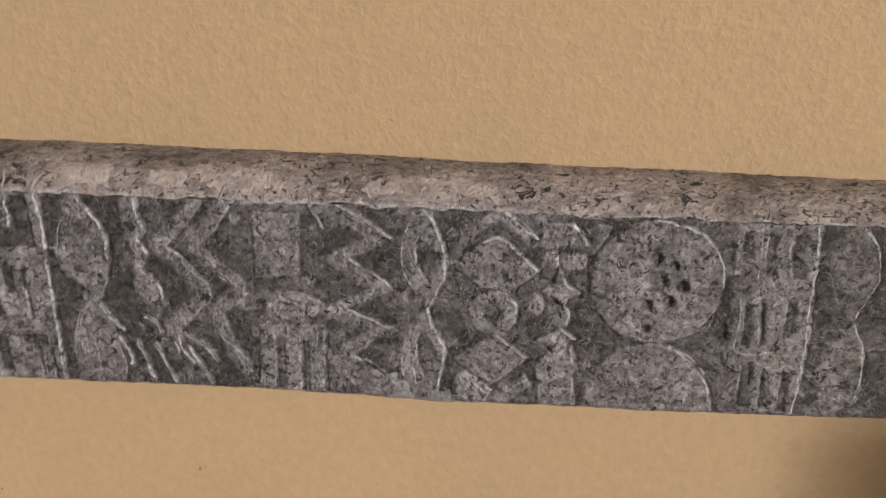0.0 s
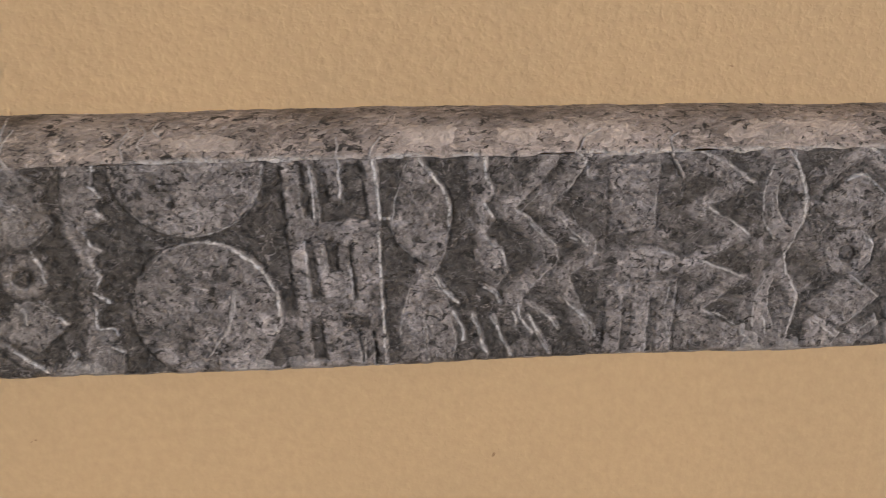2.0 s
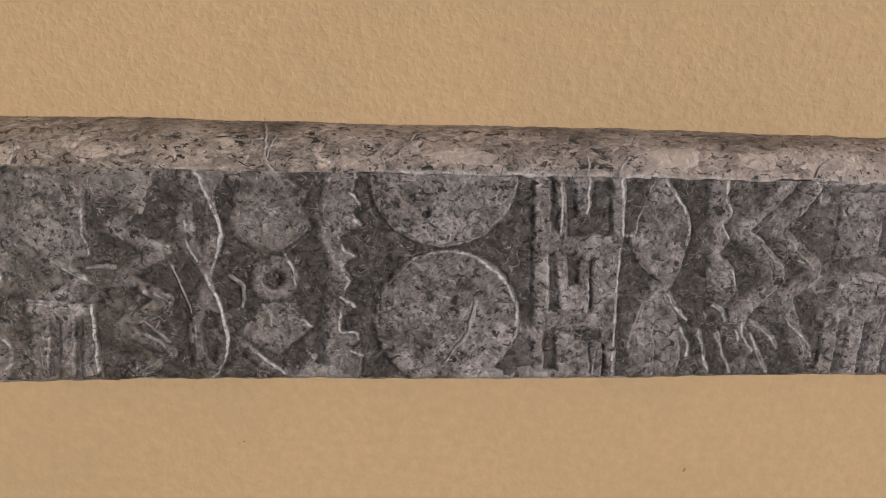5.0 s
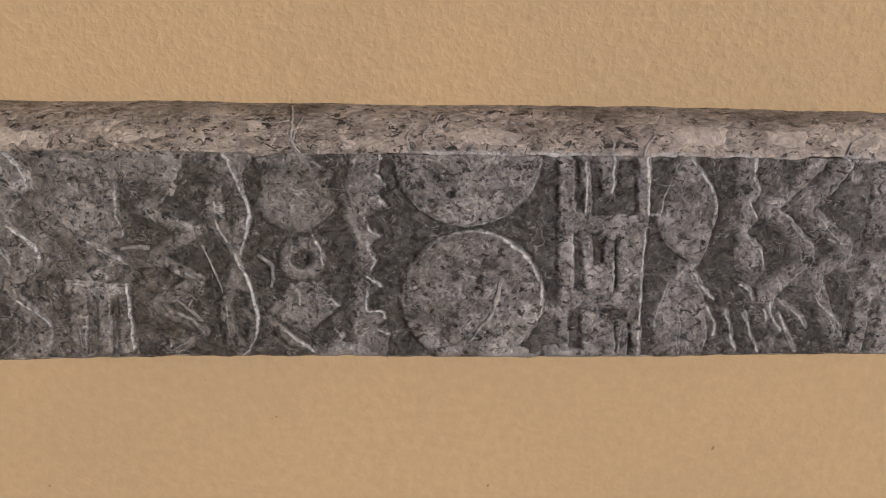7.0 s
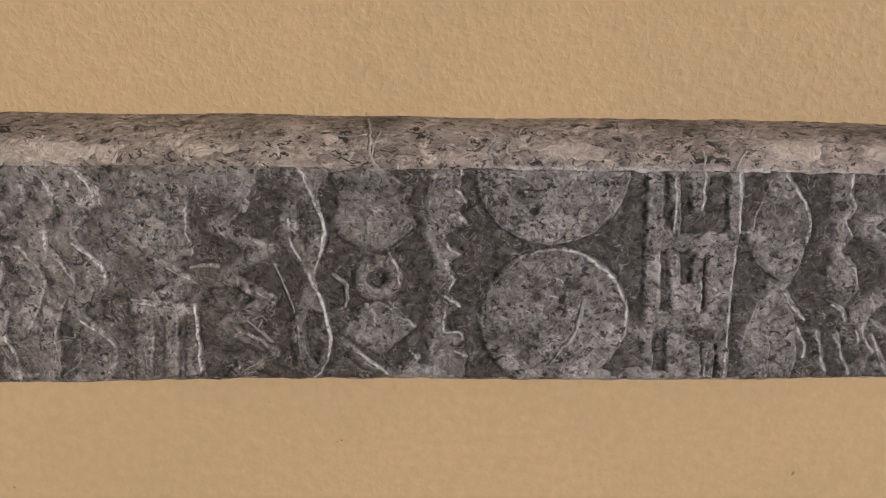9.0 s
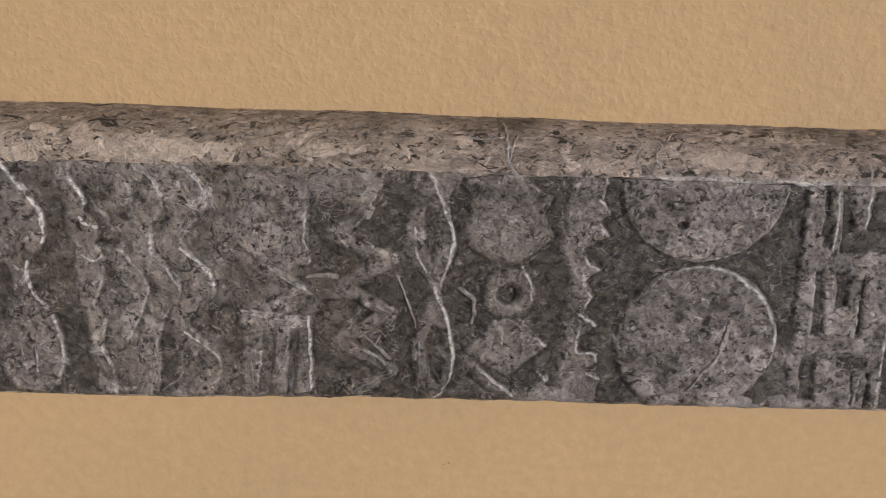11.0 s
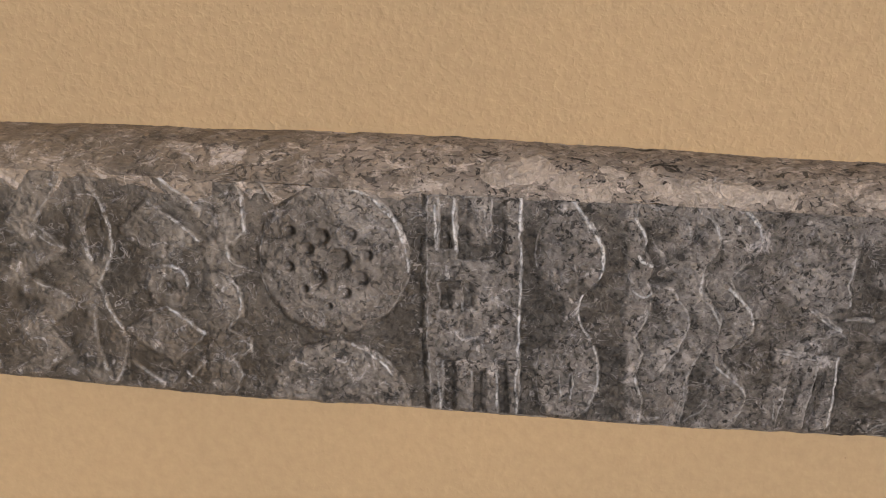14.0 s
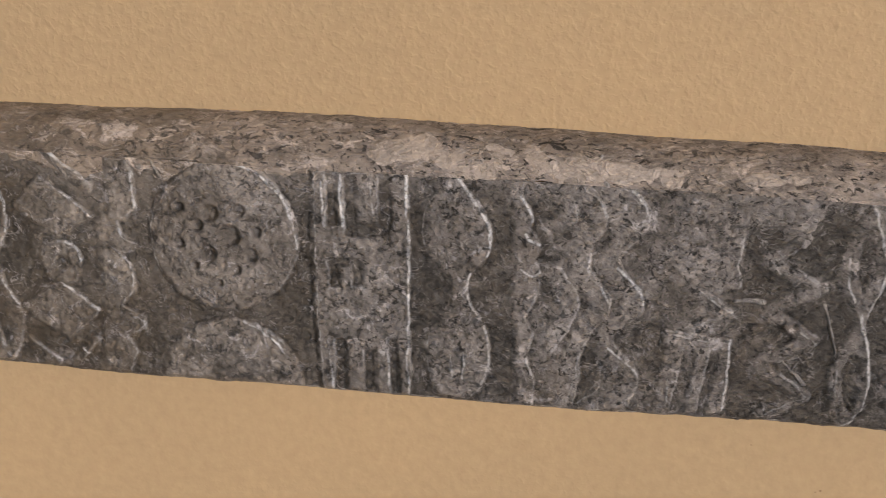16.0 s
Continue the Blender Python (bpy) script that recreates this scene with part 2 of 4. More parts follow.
def stroke(w, *pts, curved=False):
    """A band of half width w along pts."""
    p = np.array(pts, float)
    if curved:
        e = np.vstack([2 * p[0] - p[1], p, 2 * p[-1] - p[-2]])
        t = np.linspace(0, 1, 7)[:-1, None]
        p = np.vstack([0.5 * (2 * b + (c - a) * t + (2 * a - 5 * b + 4 * c - d) * t ** 2 + (3 * b - a - 3 * c + d) * t ** 3)
                       for a, b, c, d in zip(e, e[1:], e[2:], e[3:])] + [p[-1:]])

    def d(x, v):
        best = np.full(np.shape(x), 1e9)
        for (ax, av), (bx, bv) in zip(p, p[1:]):
            ux, uv = bx - ax, bv - av
            k = np.clip(((x - ax) * ux + (v - av) * uv) / (ux * ux + uv * uv + 1e-9), 0, 1)
            best = np.minimum(best, np.hypot(x - ax - k * ux, v - av - k * uv))
        return best - w
    return d


def poly(*pts):
    """A sharp-cornered outline."""
    p = np.array(pts, float)

    def d(x, v):
        best, inside = np.full(np.shape(x), 1e9), np.zeros(np.shape(x), bool)
        for (ax, av), (bx, bv) in zip(p, np.roll(p, -1, 0)):
            ux, uv = bx - ax, bv - av
            k = np.clip(((x - ax) * ux + (v - av) * uv) / (ux * ux + uv * uv + 1e-9), 0, 1)
            best = np.minimum(best, np.hypot(x - ax - k * ux, v - av - k * uv))
            cross = (av > v) != (bv > v)
            inside ^= cross & (x < ax + (v - av) * ux / (uv if abs(uv) > 1e-9 else 1e-9))
        return np.where(inside, -best, best)
    return d


def less(a, *holes):
    return lambda x, v: np.maximum.reduce([a(x, v)] + [-h(x, v) for h in holes])


# ---- the wall and the ground ----
def front_wall():
    fx = np.arange(-960, 961, 1.8)
    fz = np.arange(1130, 1721, 1.8)
    xs = np.r_[-4000, -2500, -1500, fx, 1500, 2500, 4000]
    zs = np.r_[0, 400, 800, fz, 2100, 2600, 3200]
    x, z = np.meshgrid(xs, zs)
    h = 0.045 * noise2(x, z, 4.0, 21) + 0.5 * noise2(x, z, 90, 23) + 0.16 * noise2(x, z, 13, 27)
    h = h + 0.5 * np.clip(noise2(x, z, 5.2, 22) - 0.30, 0, 1) - 0.3 * np.clip(noise2(x, z, 6.0, 24) - 0.34, 0, 1)
    h = h + 0.5 * np.clip(noise2(x, z, 4.3, 26) - 0.40, 0, 1)
    rough = np.clip(0.8 + 0.5 * noise2(x, z, 130, 25), 0.4, 1.2)
    # under the frieze a soft forward curve is added to shade the wall's right end
    turn = np.where(z < 1289, 105 * np.clip((x - 745) / 185, 0, 1.4) ** 2.4, 0)
    pts, quads, _ = sheet(x, WALL_Y - turn - h * rough * np.interp(z, (1250, 1330), (0.35, 1.2)), z)
    n = len(pts)
    corners = [(x, y, z) for x in (-4, 4) for y in (0.045, 0.35) for z in (0, 3.2)]
    sides = [(0, 1, 3, 2), (4, 6, 7, 5), (2, 3, 7, 6), (1, 5, 7, 3), (0, 2, 6, 4)]
    pts = np.vstack([pts] + [np.array([corners[k] for k in side]) for side in sides])
    quads = np.vstack([quads, n + np.arange(20).reshape(5, 4)])
    me = mesh_from("wall_north", pts, quads, None, PLASTER)
    return tagged(new("wall_north", me), "ochre painted plaster wall with a pebbly roller texture", "wall", kind="structure")


front_wall()
box("ground", (-400, -800, -0.3), (400, 400, 0.0), paving(), "pale dusty concrete ground in front of the wall", "ground")

# slab added out of view, so that daylight reaches the wall only from low down
box("sky_blocker", (-4.0, -2.6, 3.2), (4.0, 0.35, 3.4), paving(), "unseen pale slab added over the wall to block light from above", "ceiling")

# ---- the carved beam ----
FOOT = 1.292
beam = tagged(new("carved_relief"), "long grey carved stone frieze with worn relief symbols", "stone frieze")
beam.location = (0, 0, FOOT)
X0, X1, STEP = -1000.0, 1000.0, 1.1


DRILLED = [(-576, 106, 44, 11), (653, 107, 40, 16)]
MOATS = []
GLINTS = []


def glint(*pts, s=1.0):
    """A stretch of worn arris with its highlight painted in."""
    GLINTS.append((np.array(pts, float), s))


def painted_glints(x, v):
    """How strongly the highlight colour is painted at each place."""
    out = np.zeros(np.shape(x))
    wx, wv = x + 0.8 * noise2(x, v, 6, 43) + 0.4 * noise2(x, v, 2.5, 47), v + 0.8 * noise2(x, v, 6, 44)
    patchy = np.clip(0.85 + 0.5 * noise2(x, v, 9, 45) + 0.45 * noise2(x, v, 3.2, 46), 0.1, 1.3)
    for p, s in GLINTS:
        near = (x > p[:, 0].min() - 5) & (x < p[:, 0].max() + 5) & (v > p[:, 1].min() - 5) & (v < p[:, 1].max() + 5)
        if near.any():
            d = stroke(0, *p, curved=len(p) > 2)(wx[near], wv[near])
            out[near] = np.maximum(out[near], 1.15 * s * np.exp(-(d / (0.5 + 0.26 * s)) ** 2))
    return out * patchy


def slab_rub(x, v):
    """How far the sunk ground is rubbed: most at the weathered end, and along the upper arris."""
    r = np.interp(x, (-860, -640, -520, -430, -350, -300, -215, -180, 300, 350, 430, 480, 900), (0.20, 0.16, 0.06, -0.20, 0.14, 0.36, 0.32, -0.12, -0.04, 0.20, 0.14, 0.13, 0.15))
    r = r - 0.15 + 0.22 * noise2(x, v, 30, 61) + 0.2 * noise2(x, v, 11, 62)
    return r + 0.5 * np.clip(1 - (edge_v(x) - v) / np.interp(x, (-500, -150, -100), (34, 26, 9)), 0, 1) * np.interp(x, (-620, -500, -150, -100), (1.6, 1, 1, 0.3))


def face_slab():
    xs, q = np.arange(X0, X1 + 1, STEP), np.linspace(0, 1, 150)
    x, k = np.meshgrid(xs, q)
    lo, hi = foot_v(x), edge_v(x)
    v = lo + (hi - lo) * k
    inset = 0.5 * np.clip(1 - (hi - v) / 2.5, 0, 1) ** 2 + 2.5 * np.clip(1 - (v - lo) / 3.0, 0, 1) ** 2
    y = -ground_h(x, v) + inset
    for cx, cv, r, deep in DRILLED:
        y = y + deep * np.exp(-(np.hypot(x - cx, v - cv) / r) ** 12)
    # the chisel went a little deeper all round each symbol
    moat = np.zeros(x.shape)
    patchy = np.clip(0.75 + 0.6 * noise2(x, v, 24, 91) + 0.4 * noise2(x, v, 7, 92), 0.1, 1.5)
    for shape, (x0, v0, x1, v1), deep in MOATS:
        near = (x > x0 - 8) & (x < x1 + 8) & (v > v0 - 8) & (v < v1 + 8)
        if near.any():
            d, dx, dv = shape(x[near], v[near]), shape(x[near] + 0.6, v[near]), shape(x[near], v[near] + 0.6)
            open_side = np.clip(0.45 + 0.9 * (0.6 * (dx - d) - 0.5 * (dv - d)), 0.12, 1)
            moat[near] = np.maximum(moat[near], deep * open_side * np.exp(-((d - 1.0) / 1.6) ** 2))
    y = y + moat * patchy * np.interp(x, (-450, -200), (0.3, 1.0))
    # underside, back to the wall
    under = np.stack([np.full(len(xs), WALL_Y + 2), y[0] + 14], 0)
    x = np.vstack([xs, xs, x])
    y = np.vstack([under, y])
    v = np.vstack([lo[0], lo[0] + 0.4, v])
    return mesh_from("face_slab", *sheet(x, y, v, rub=slab_rub(x, v)), STONE, arris=0.8 * painted_glints(x, v).ravel())


def cap_at(x, q):
    """The weathered upper slope: q runs from the arris back to the wall."""
    a, b = edge_v(x), top_v(x)
    soft = np.interp(x, (-640, -420), (1.0, 0.0))
    y = 2 * q * (1 - q) * (6.0 + 5 * soft) + q * q * (WALL_Y + 2) - 0.5 * (1 - q) ** 3
    v = (1 - q) ** 2 * (a - 0.6) + 2 * q * (1 - q) * (b - 3.0) + q * q * b
    h = 0.9 * noise2(x, q * 55, 30, 11) + 0.55 * noise2(x, q * 55, 9, 12) + 0.4 * noise2(x, q * 55, 4, 13) + 0.3 * noise2(x, q * 55, 2.2, 14)
    h = h - 1.2 * np.clip(noise2(x * 0.55, q * 55, 5, 15) - 0.4, 0, 1)
    return y, v, h * np.clip(q * 12, 0.25, 1)


def cap_rub(x, q):
    r = 0.40 - 0.25 * np.clip((q - 0.45) / 0.4, 0, 1) + 0.4 * noise2(x, q * 55, 45, 63) + 0.25 * noise2(x, q * 55, 16, 64)
    return r + np.interp(x, (-760, -600, -500, -420), (-0.2, -0.12, -0.02, 0.12))


def top_cap():
    x, q = np.meshgrid(np.arange(X0, X1 + 1, STEP), np.linspace(0, 1, 52))
    y, v, h = cap_at(x, q)
    # the wash runs raggedly over the arris, and tucks in under its own edge
    drip = np.clip(1 - q / 0.08, 0, 1)
    v = v + drip * (1.3 * noise2(x, 0 * x, 8, 67) + 2.2 * noise2(x, 0 * x, 27, 68) - 1.2)
    y[0] += 3.5
    # a broken highlight painted along the upper arris
    line = np.interp(x, (-60, 0, 90, 460, 800), (0.0, 0.8, 1.1, 0.8, 0.6)) * np.exp(-((q - 0.03) / 0.035) ** 2) * np.clip(0.6 + 0.8 * noise2(x, 0 * x, 22, 69) + 0.5 * noise2(x, q * 55, 5, 70), 0, 1)
    return mesh_from("top_cap", *sheet(x, y - 0.75 * h, v + 0.65 * h, rub=cap_rub(x, q)), CAPPED, arris=line.ravel())


def wash_apron(x0, x1, deep, seed, mat):
    """Wash that has run raggedly over the arris and down the face."""
    x, k = np.meshgrid(np.arange(x0, x1, 1.0), np.linspace(0, 1, 46))
    end = np.clip(np.minimum(x - x0, x1 - x) / 40, 0, 1)
    down = k * deep * 1.7
    v = edge_v(x) + 0.4 - down
    reach = deep * end * (0.85 + 0.7 * noise2(x, 0 * x, 22, seed) + 0.35 * noise2(x, 0 * x, 7, seed + 1))
    hole = 0.5 * noise2(x, v, 12, seed + 2) + 0.4 * noise2(x, v, 5, seed + 3)
    inside = (reach - down) / deep - 0.9 * np.clip(hole, 0, 1) * np.clip(down / 5, 0, 1)
    y = -ground_h(x, v) - 0.9 * np.clip(inside * 6, 0, 1) + 0.25
    rub = 0.55 + 0.3 * noise2(x, v, 14, seed + 4) + 0.3 * np.clip(inside, 0, 1)
    return mesh_from("wash_apron", *sheet(x, y, v, inside > 0, rub), mat)


def mortar_bead():
    """A thin worn line of mortar where the foot of the face turns back to the wall."""
    x, k = np.meshgrid(np.arange(X0, X1 + 1, 1.6), np.linspace(0, 1, 7))
    thin = np.clip(0.9 + 0.8 * noise2(x, 0 * x, 40, 81) + 0.4 * noise2(x, 0 * x, 9, 82), 0.1, 1.8)
    turn = k * math.pi * 0.5
    y = 1.6 - thin * np.cos(turn) - ground_h(x, foot_v(x)) * (1 - k) + k ** 4 * (WALL_Y + 1)
    v = foot_v(x) + 2.2 - k * 1.2 - thin * np.sin(turn) * 1.1
    return mesh_from("mortar_bead", *sheet(x, y, v, rub=0.35 + 0.3 * noise2(x, k, 25, 83)), SMEAR)


def end_block(x):
    v = np.array([[0, 0], [47, 0], [47, 190], [14, 187], [2, 162]], float)
    pts = np.array([(x, y, h) for y, h in v]) / 1000
    me = bpy.data.meshes.new("end_face")
    me.from_pydata(pts.tolist(), [], [list(range(5)) if x < 0 else list(range(4, -1, -1))])
    me.materials.append(STONE)
    return me


# - painted highlights on worn edges about the disc with many holes -
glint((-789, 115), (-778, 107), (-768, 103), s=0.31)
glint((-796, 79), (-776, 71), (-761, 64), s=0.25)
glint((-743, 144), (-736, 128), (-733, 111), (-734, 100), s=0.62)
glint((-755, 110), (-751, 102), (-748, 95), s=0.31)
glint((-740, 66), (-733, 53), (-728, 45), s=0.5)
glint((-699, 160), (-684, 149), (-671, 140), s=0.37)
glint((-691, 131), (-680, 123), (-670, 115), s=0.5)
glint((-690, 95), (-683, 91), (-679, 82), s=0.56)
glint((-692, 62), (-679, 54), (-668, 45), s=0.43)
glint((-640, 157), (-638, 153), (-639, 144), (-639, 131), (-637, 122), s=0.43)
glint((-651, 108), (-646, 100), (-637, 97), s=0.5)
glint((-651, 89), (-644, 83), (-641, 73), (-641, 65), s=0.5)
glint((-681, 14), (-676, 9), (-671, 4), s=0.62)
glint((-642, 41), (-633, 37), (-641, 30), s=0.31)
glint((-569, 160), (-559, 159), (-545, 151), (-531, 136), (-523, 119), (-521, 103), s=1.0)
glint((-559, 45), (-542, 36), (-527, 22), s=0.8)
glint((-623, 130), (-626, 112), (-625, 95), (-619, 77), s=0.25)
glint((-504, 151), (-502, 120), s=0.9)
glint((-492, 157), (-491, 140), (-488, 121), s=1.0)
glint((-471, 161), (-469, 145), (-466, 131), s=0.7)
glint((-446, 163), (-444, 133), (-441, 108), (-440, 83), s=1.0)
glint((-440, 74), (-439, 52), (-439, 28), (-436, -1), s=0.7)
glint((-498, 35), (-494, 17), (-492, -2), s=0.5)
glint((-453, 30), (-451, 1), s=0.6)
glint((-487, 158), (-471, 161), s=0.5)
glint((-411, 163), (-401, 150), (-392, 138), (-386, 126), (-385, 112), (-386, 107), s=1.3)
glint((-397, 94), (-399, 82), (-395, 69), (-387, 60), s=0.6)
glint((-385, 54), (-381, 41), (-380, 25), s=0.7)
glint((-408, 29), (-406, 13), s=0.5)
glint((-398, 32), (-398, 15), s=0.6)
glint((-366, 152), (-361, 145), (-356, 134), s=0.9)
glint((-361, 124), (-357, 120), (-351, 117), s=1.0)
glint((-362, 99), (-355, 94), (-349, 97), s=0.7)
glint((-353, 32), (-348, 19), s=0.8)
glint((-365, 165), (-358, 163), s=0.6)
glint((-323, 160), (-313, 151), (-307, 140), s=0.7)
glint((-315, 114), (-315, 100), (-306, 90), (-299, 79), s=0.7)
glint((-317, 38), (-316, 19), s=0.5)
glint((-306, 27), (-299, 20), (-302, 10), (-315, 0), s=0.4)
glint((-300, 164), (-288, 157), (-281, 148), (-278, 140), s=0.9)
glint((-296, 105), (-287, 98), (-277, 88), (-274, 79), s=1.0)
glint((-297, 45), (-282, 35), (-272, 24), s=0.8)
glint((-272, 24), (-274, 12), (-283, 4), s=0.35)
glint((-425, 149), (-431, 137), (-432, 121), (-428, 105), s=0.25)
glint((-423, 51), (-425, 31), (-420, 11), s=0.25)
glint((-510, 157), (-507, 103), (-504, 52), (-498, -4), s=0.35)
# - painted highlights on worn edges about the two plain discs -
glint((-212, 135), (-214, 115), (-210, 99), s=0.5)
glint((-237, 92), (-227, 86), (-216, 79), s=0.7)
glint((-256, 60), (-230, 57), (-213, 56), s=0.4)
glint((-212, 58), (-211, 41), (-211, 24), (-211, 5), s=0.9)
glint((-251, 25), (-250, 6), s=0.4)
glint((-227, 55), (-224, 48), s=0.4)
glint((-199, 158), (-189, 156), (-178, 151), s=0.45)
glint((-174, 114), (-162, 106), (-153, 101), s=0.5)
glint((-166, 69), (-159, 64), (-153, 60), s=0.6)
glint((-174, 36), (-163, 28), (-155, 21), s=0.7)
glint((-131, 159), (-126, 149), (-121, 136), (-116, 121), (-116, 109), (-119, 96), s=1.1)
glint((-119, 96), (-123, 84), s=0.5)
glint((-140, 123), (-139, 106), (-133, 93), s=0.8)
glint((-127, 84), (-122, 68), (-116, 52), (-113, 33), (-114, 19), s=1.4)
glint((-114, 19), (-121, 5), (-128, -1), s=0.6)
glint((-137, 43), (-135, 21), s=0.35)
glint((-68, 98), (-63, 88), (-61, 76), s=0.8)
glint((-69, 61), (-59, 51), (-50, 42), s=0.9)
glint((-95, 22), (-82, 13), (-71, 4), s=0.6)
glint((-54, 22), (-48, 17), s=1.0)
glint((-67, 101), (-52, 114), s=0.4)
glint((-58, 132), (-51, 118), s=0.35)
glint((-17, 162), (-16, 157), s=1.2)
glint((-21, 146), (-17, 143), (-15, 138), s=1.0)
glint((-19, 129), (-14, 122), s=1.2)
glint((-30, 113), (-25, 103), (-18, 98), s=0.8)
glint((-27, 87), (-22, 79), (-24, 73), s=0.8)
glint((-28, 66), (-23, 62), (-16, 58), s=1.0)
glint((-28, 54), (-28, 39), (-18, 38), (-14, 32), s=0.7)
glint((-20, 23), (-12, 18), s=0.7)
glint((-2, 138), (8, 124), (18, 115), (35, 109), (50, 106), (73, 112), (88, 122), (98, 136), (102, 157), s=0.35)
glint((58, 102), (67, 100), (80, 93), (94, 81), (102, 68), (106, 54), (106, 43), s=1.2)
glint((102, 36), (104, 30), s=1.3)
glint((14, 83), (29, 97), (52, 102), s=0.3)
glint((129, 100), (129, 78), (129, 60), s=0.5)
glint((135, 155), (137, 136), (137, 116), s=0.7)
glint((156, 162), (156, 145), (156, 133), s=1.0)
glint((180, 162), (183, 140), (184, 117), (191, 115), s=1.2)
glint((183, 105), (183, 83), (183, 55), (184, 27), s=1.1)
glint((141, 94), (143, 78), s=0.5)
glint((162, 78), (161, 60), s=0.4)
glint((184, 22), (184, -2), s=0.7)
glint((169, 22), (169, 3), s=0.3)
glint((213, 161), (216, 155), (224, 145), (231, 134), (234, 123), (234, 109), s=1.1)
glint((211, 75), (220, 73), (229, 59), (239, 48), s=0.9)
glint((235, 41), (242, 28), (243, 18), s=0.8)
glint((250, 38), (255, 22), (260, 7), s=0.9)
glint((264, 37), (271, 22), (279, 4), s=1.0)
glint((259, 60), (267, 54), (270, 47), s=0.8)
glint((261, 158), (261, 145), (266, 136), s=1.1)
glint((260, 124), (266, 114), s=0.9)
glint((260, 100), (266, 92), (273, 87), (275, 77), s=0.6)
glint((285, 45), (287, 33), (295, 22), s=0.8)
glint((293, 36), (299, 22), (309, 4), s=0.8)
glint((292, 46), (308, 35), (315, 24), s=0.6)
glint((318, 52), (328, 40), (339, 30), (343, 18), s=0.7)
glint((289, 115), (302, 100), (315, 89), s=0.5)
glint((314, 114), (324, 102), (337, 90), s=0.6)
glint((301, 131), (288, 117), s=0.35)
glint((213, 29), (216, 2), s=0.4)
glint((-241, 66), (-228, 72), (-215, 80), s=0.5)
glint((-215, 79), (-207, 72), s=0.4)
glint((-316, 42), (-317, 22), (-321, 5), s=0.35)
glint((-304, 36), (-299, 25), (-305, 11), s=0.3)
glint((-194, 79), (-185, 71), s=0.4)
glint((-176, 45), (-162, 50), (-153, 59), s=0.35)
glint((-192, 117), (-185, 109), s=0.35)
glint((-180, 4), (-167, 13), (-155, 20), s=0.3)
glint((206, 157), (201, 145), (197, 132), (194, 119), (193, 108), (198, 96), (208, 85), s=0.4)
glint((207, 65), (201, 51), (197, 37), (195, 22), s=0.35)
glint((199, 105), (209, 96), (214, 82), s=0.25)
glint((211, 147), (208, 136), (210, 125), s=0.25)
# - painted highlights on worn edges about the disc with a few holes -
glint((328, 162), (333, 153), (337, 142), s=0.8)
glint((326, 99), (337, 91), s=0.6)
glint((356, 162), (358, 157), s=0.8)
glint((377, 86), (392, 82), (404, 78), s=0.35)
glint((356, 97), (382, 98), (399, 97), s=0.15)
glint((399, 56), (397, 38), (401, 10), s=0.4)
glint((418, 157), (436, 148), (457, 134), s=0.6)
glint((426, 115), (439, 108), (457, 94), s=0.7)
glint((424, 74), (438, 69), (456, 60), s=0.6)
glint((428, 34), (444, 28), (460, 13), s=0.8)
glint((487, 156), (490, 144), (495, 131), (498, 118), (497, 102), s=1.2)
glint((497, 102), (491, 90), (485, 78), s=0.4)
glint((485, 78), (487, 67), (493, 55), (498, 45), s=1.1)
glint((498, 45), (495, 29), (493, 13), s=0.5)
glint((472, 121), (474, 107), s=0.35)
glint((473, 29), (476, 15), s=0.7)
glint((475, 69), (466, 49), (465, 32), s=0.25)
glint((541, 158), (553, 149), (566, 138), s=1.2)
glint((527, 134), (537, 137), (545, 133), (556, 122), (566, 112), s=0.9)
glint((545, 90), (552, 83), (552, 75), s=0.8)
glint((526, 76), (530, 68), s=0.6)
glint((538, 59), (549, 50), (561, 41), s=0.7)
glint((512, 24), (519, 19), (530, 10), s=0.7)
glint((546, 12), (562, 24), s=0.6)
glint((534, 12), (539, 11), s=0.6)
glint((592, 148), (598, 143), (602, 133), s=0.9)
glint((598, 125), (601, 121), (599, 117), s=0.8)
glint((587, 107), (589, 102), (598, 96), s=0.9)
glint((587, 85), (591, 79), (590, 71), s=0.7)
glint((587, 66), (597, 59), s=0.8)
glint((592, 50), (597, 35), s=0.9)
glint((596, 26), (596, 3), s=0.6)
glint((565, 94), (571, 85), s=0.5)
glint((651, 154), (660, 153), (677, 148), (689, 139), (698, 124), (701, 109), s=0.8)
glint((701, 109), (700, 91), (694, 75), s=0.35)
glint((608, 87), (614, 76), (624, 64), s=0.35)
glint((667, 56), (680, 49), (691, 38), (698, 19), s=1.0)
glint((658, 152), (661, 142), s=0.4)
glint((665, 151), (665, 147), s=0.6)
glint((723, 150), (724, 132), (724, 112), s=0.55)
glint((714, 96), (714, 74), (714, 55), (738, 55), s=0.6)
glint((724, 92), (729, 70), s=0.45)
glint((710, 124), (726, 123), s=0.3)
glint((761, 153), (763, 112), (762, 90), (763, 54), s=0.9)
glint((763, 54), (761, 21), (760, 6), s=0.7)
glint((744, 37), (746, 25), (747, 10), s=0.45)
glint((729, 46), (738, 44), s=0.5)
glint((742, 148), (743, 134), s=0.25)
glint((791, 154), (800, 142), (805, 130), (806, 115), s=1.0)
glint((806, 115), (802, 103), (795, 88), s=0.6)
glint((795, 80), (803, 61), (805, 38), (802, 21), s=0.7)
glint((471, 145), (466, 130), (467, 107), (476, 90), s=0.5)
glint((481, 135), (476, 124), (478, 112), (485, 102), s=0.45)
glint((472, 59), (465, 42), (466, 20), s=0.5)
glint((481, 56), (476, 45), (477, 33), s=0.4)
glint((510, 133), (524, 146), (536, 152), s=0.15)
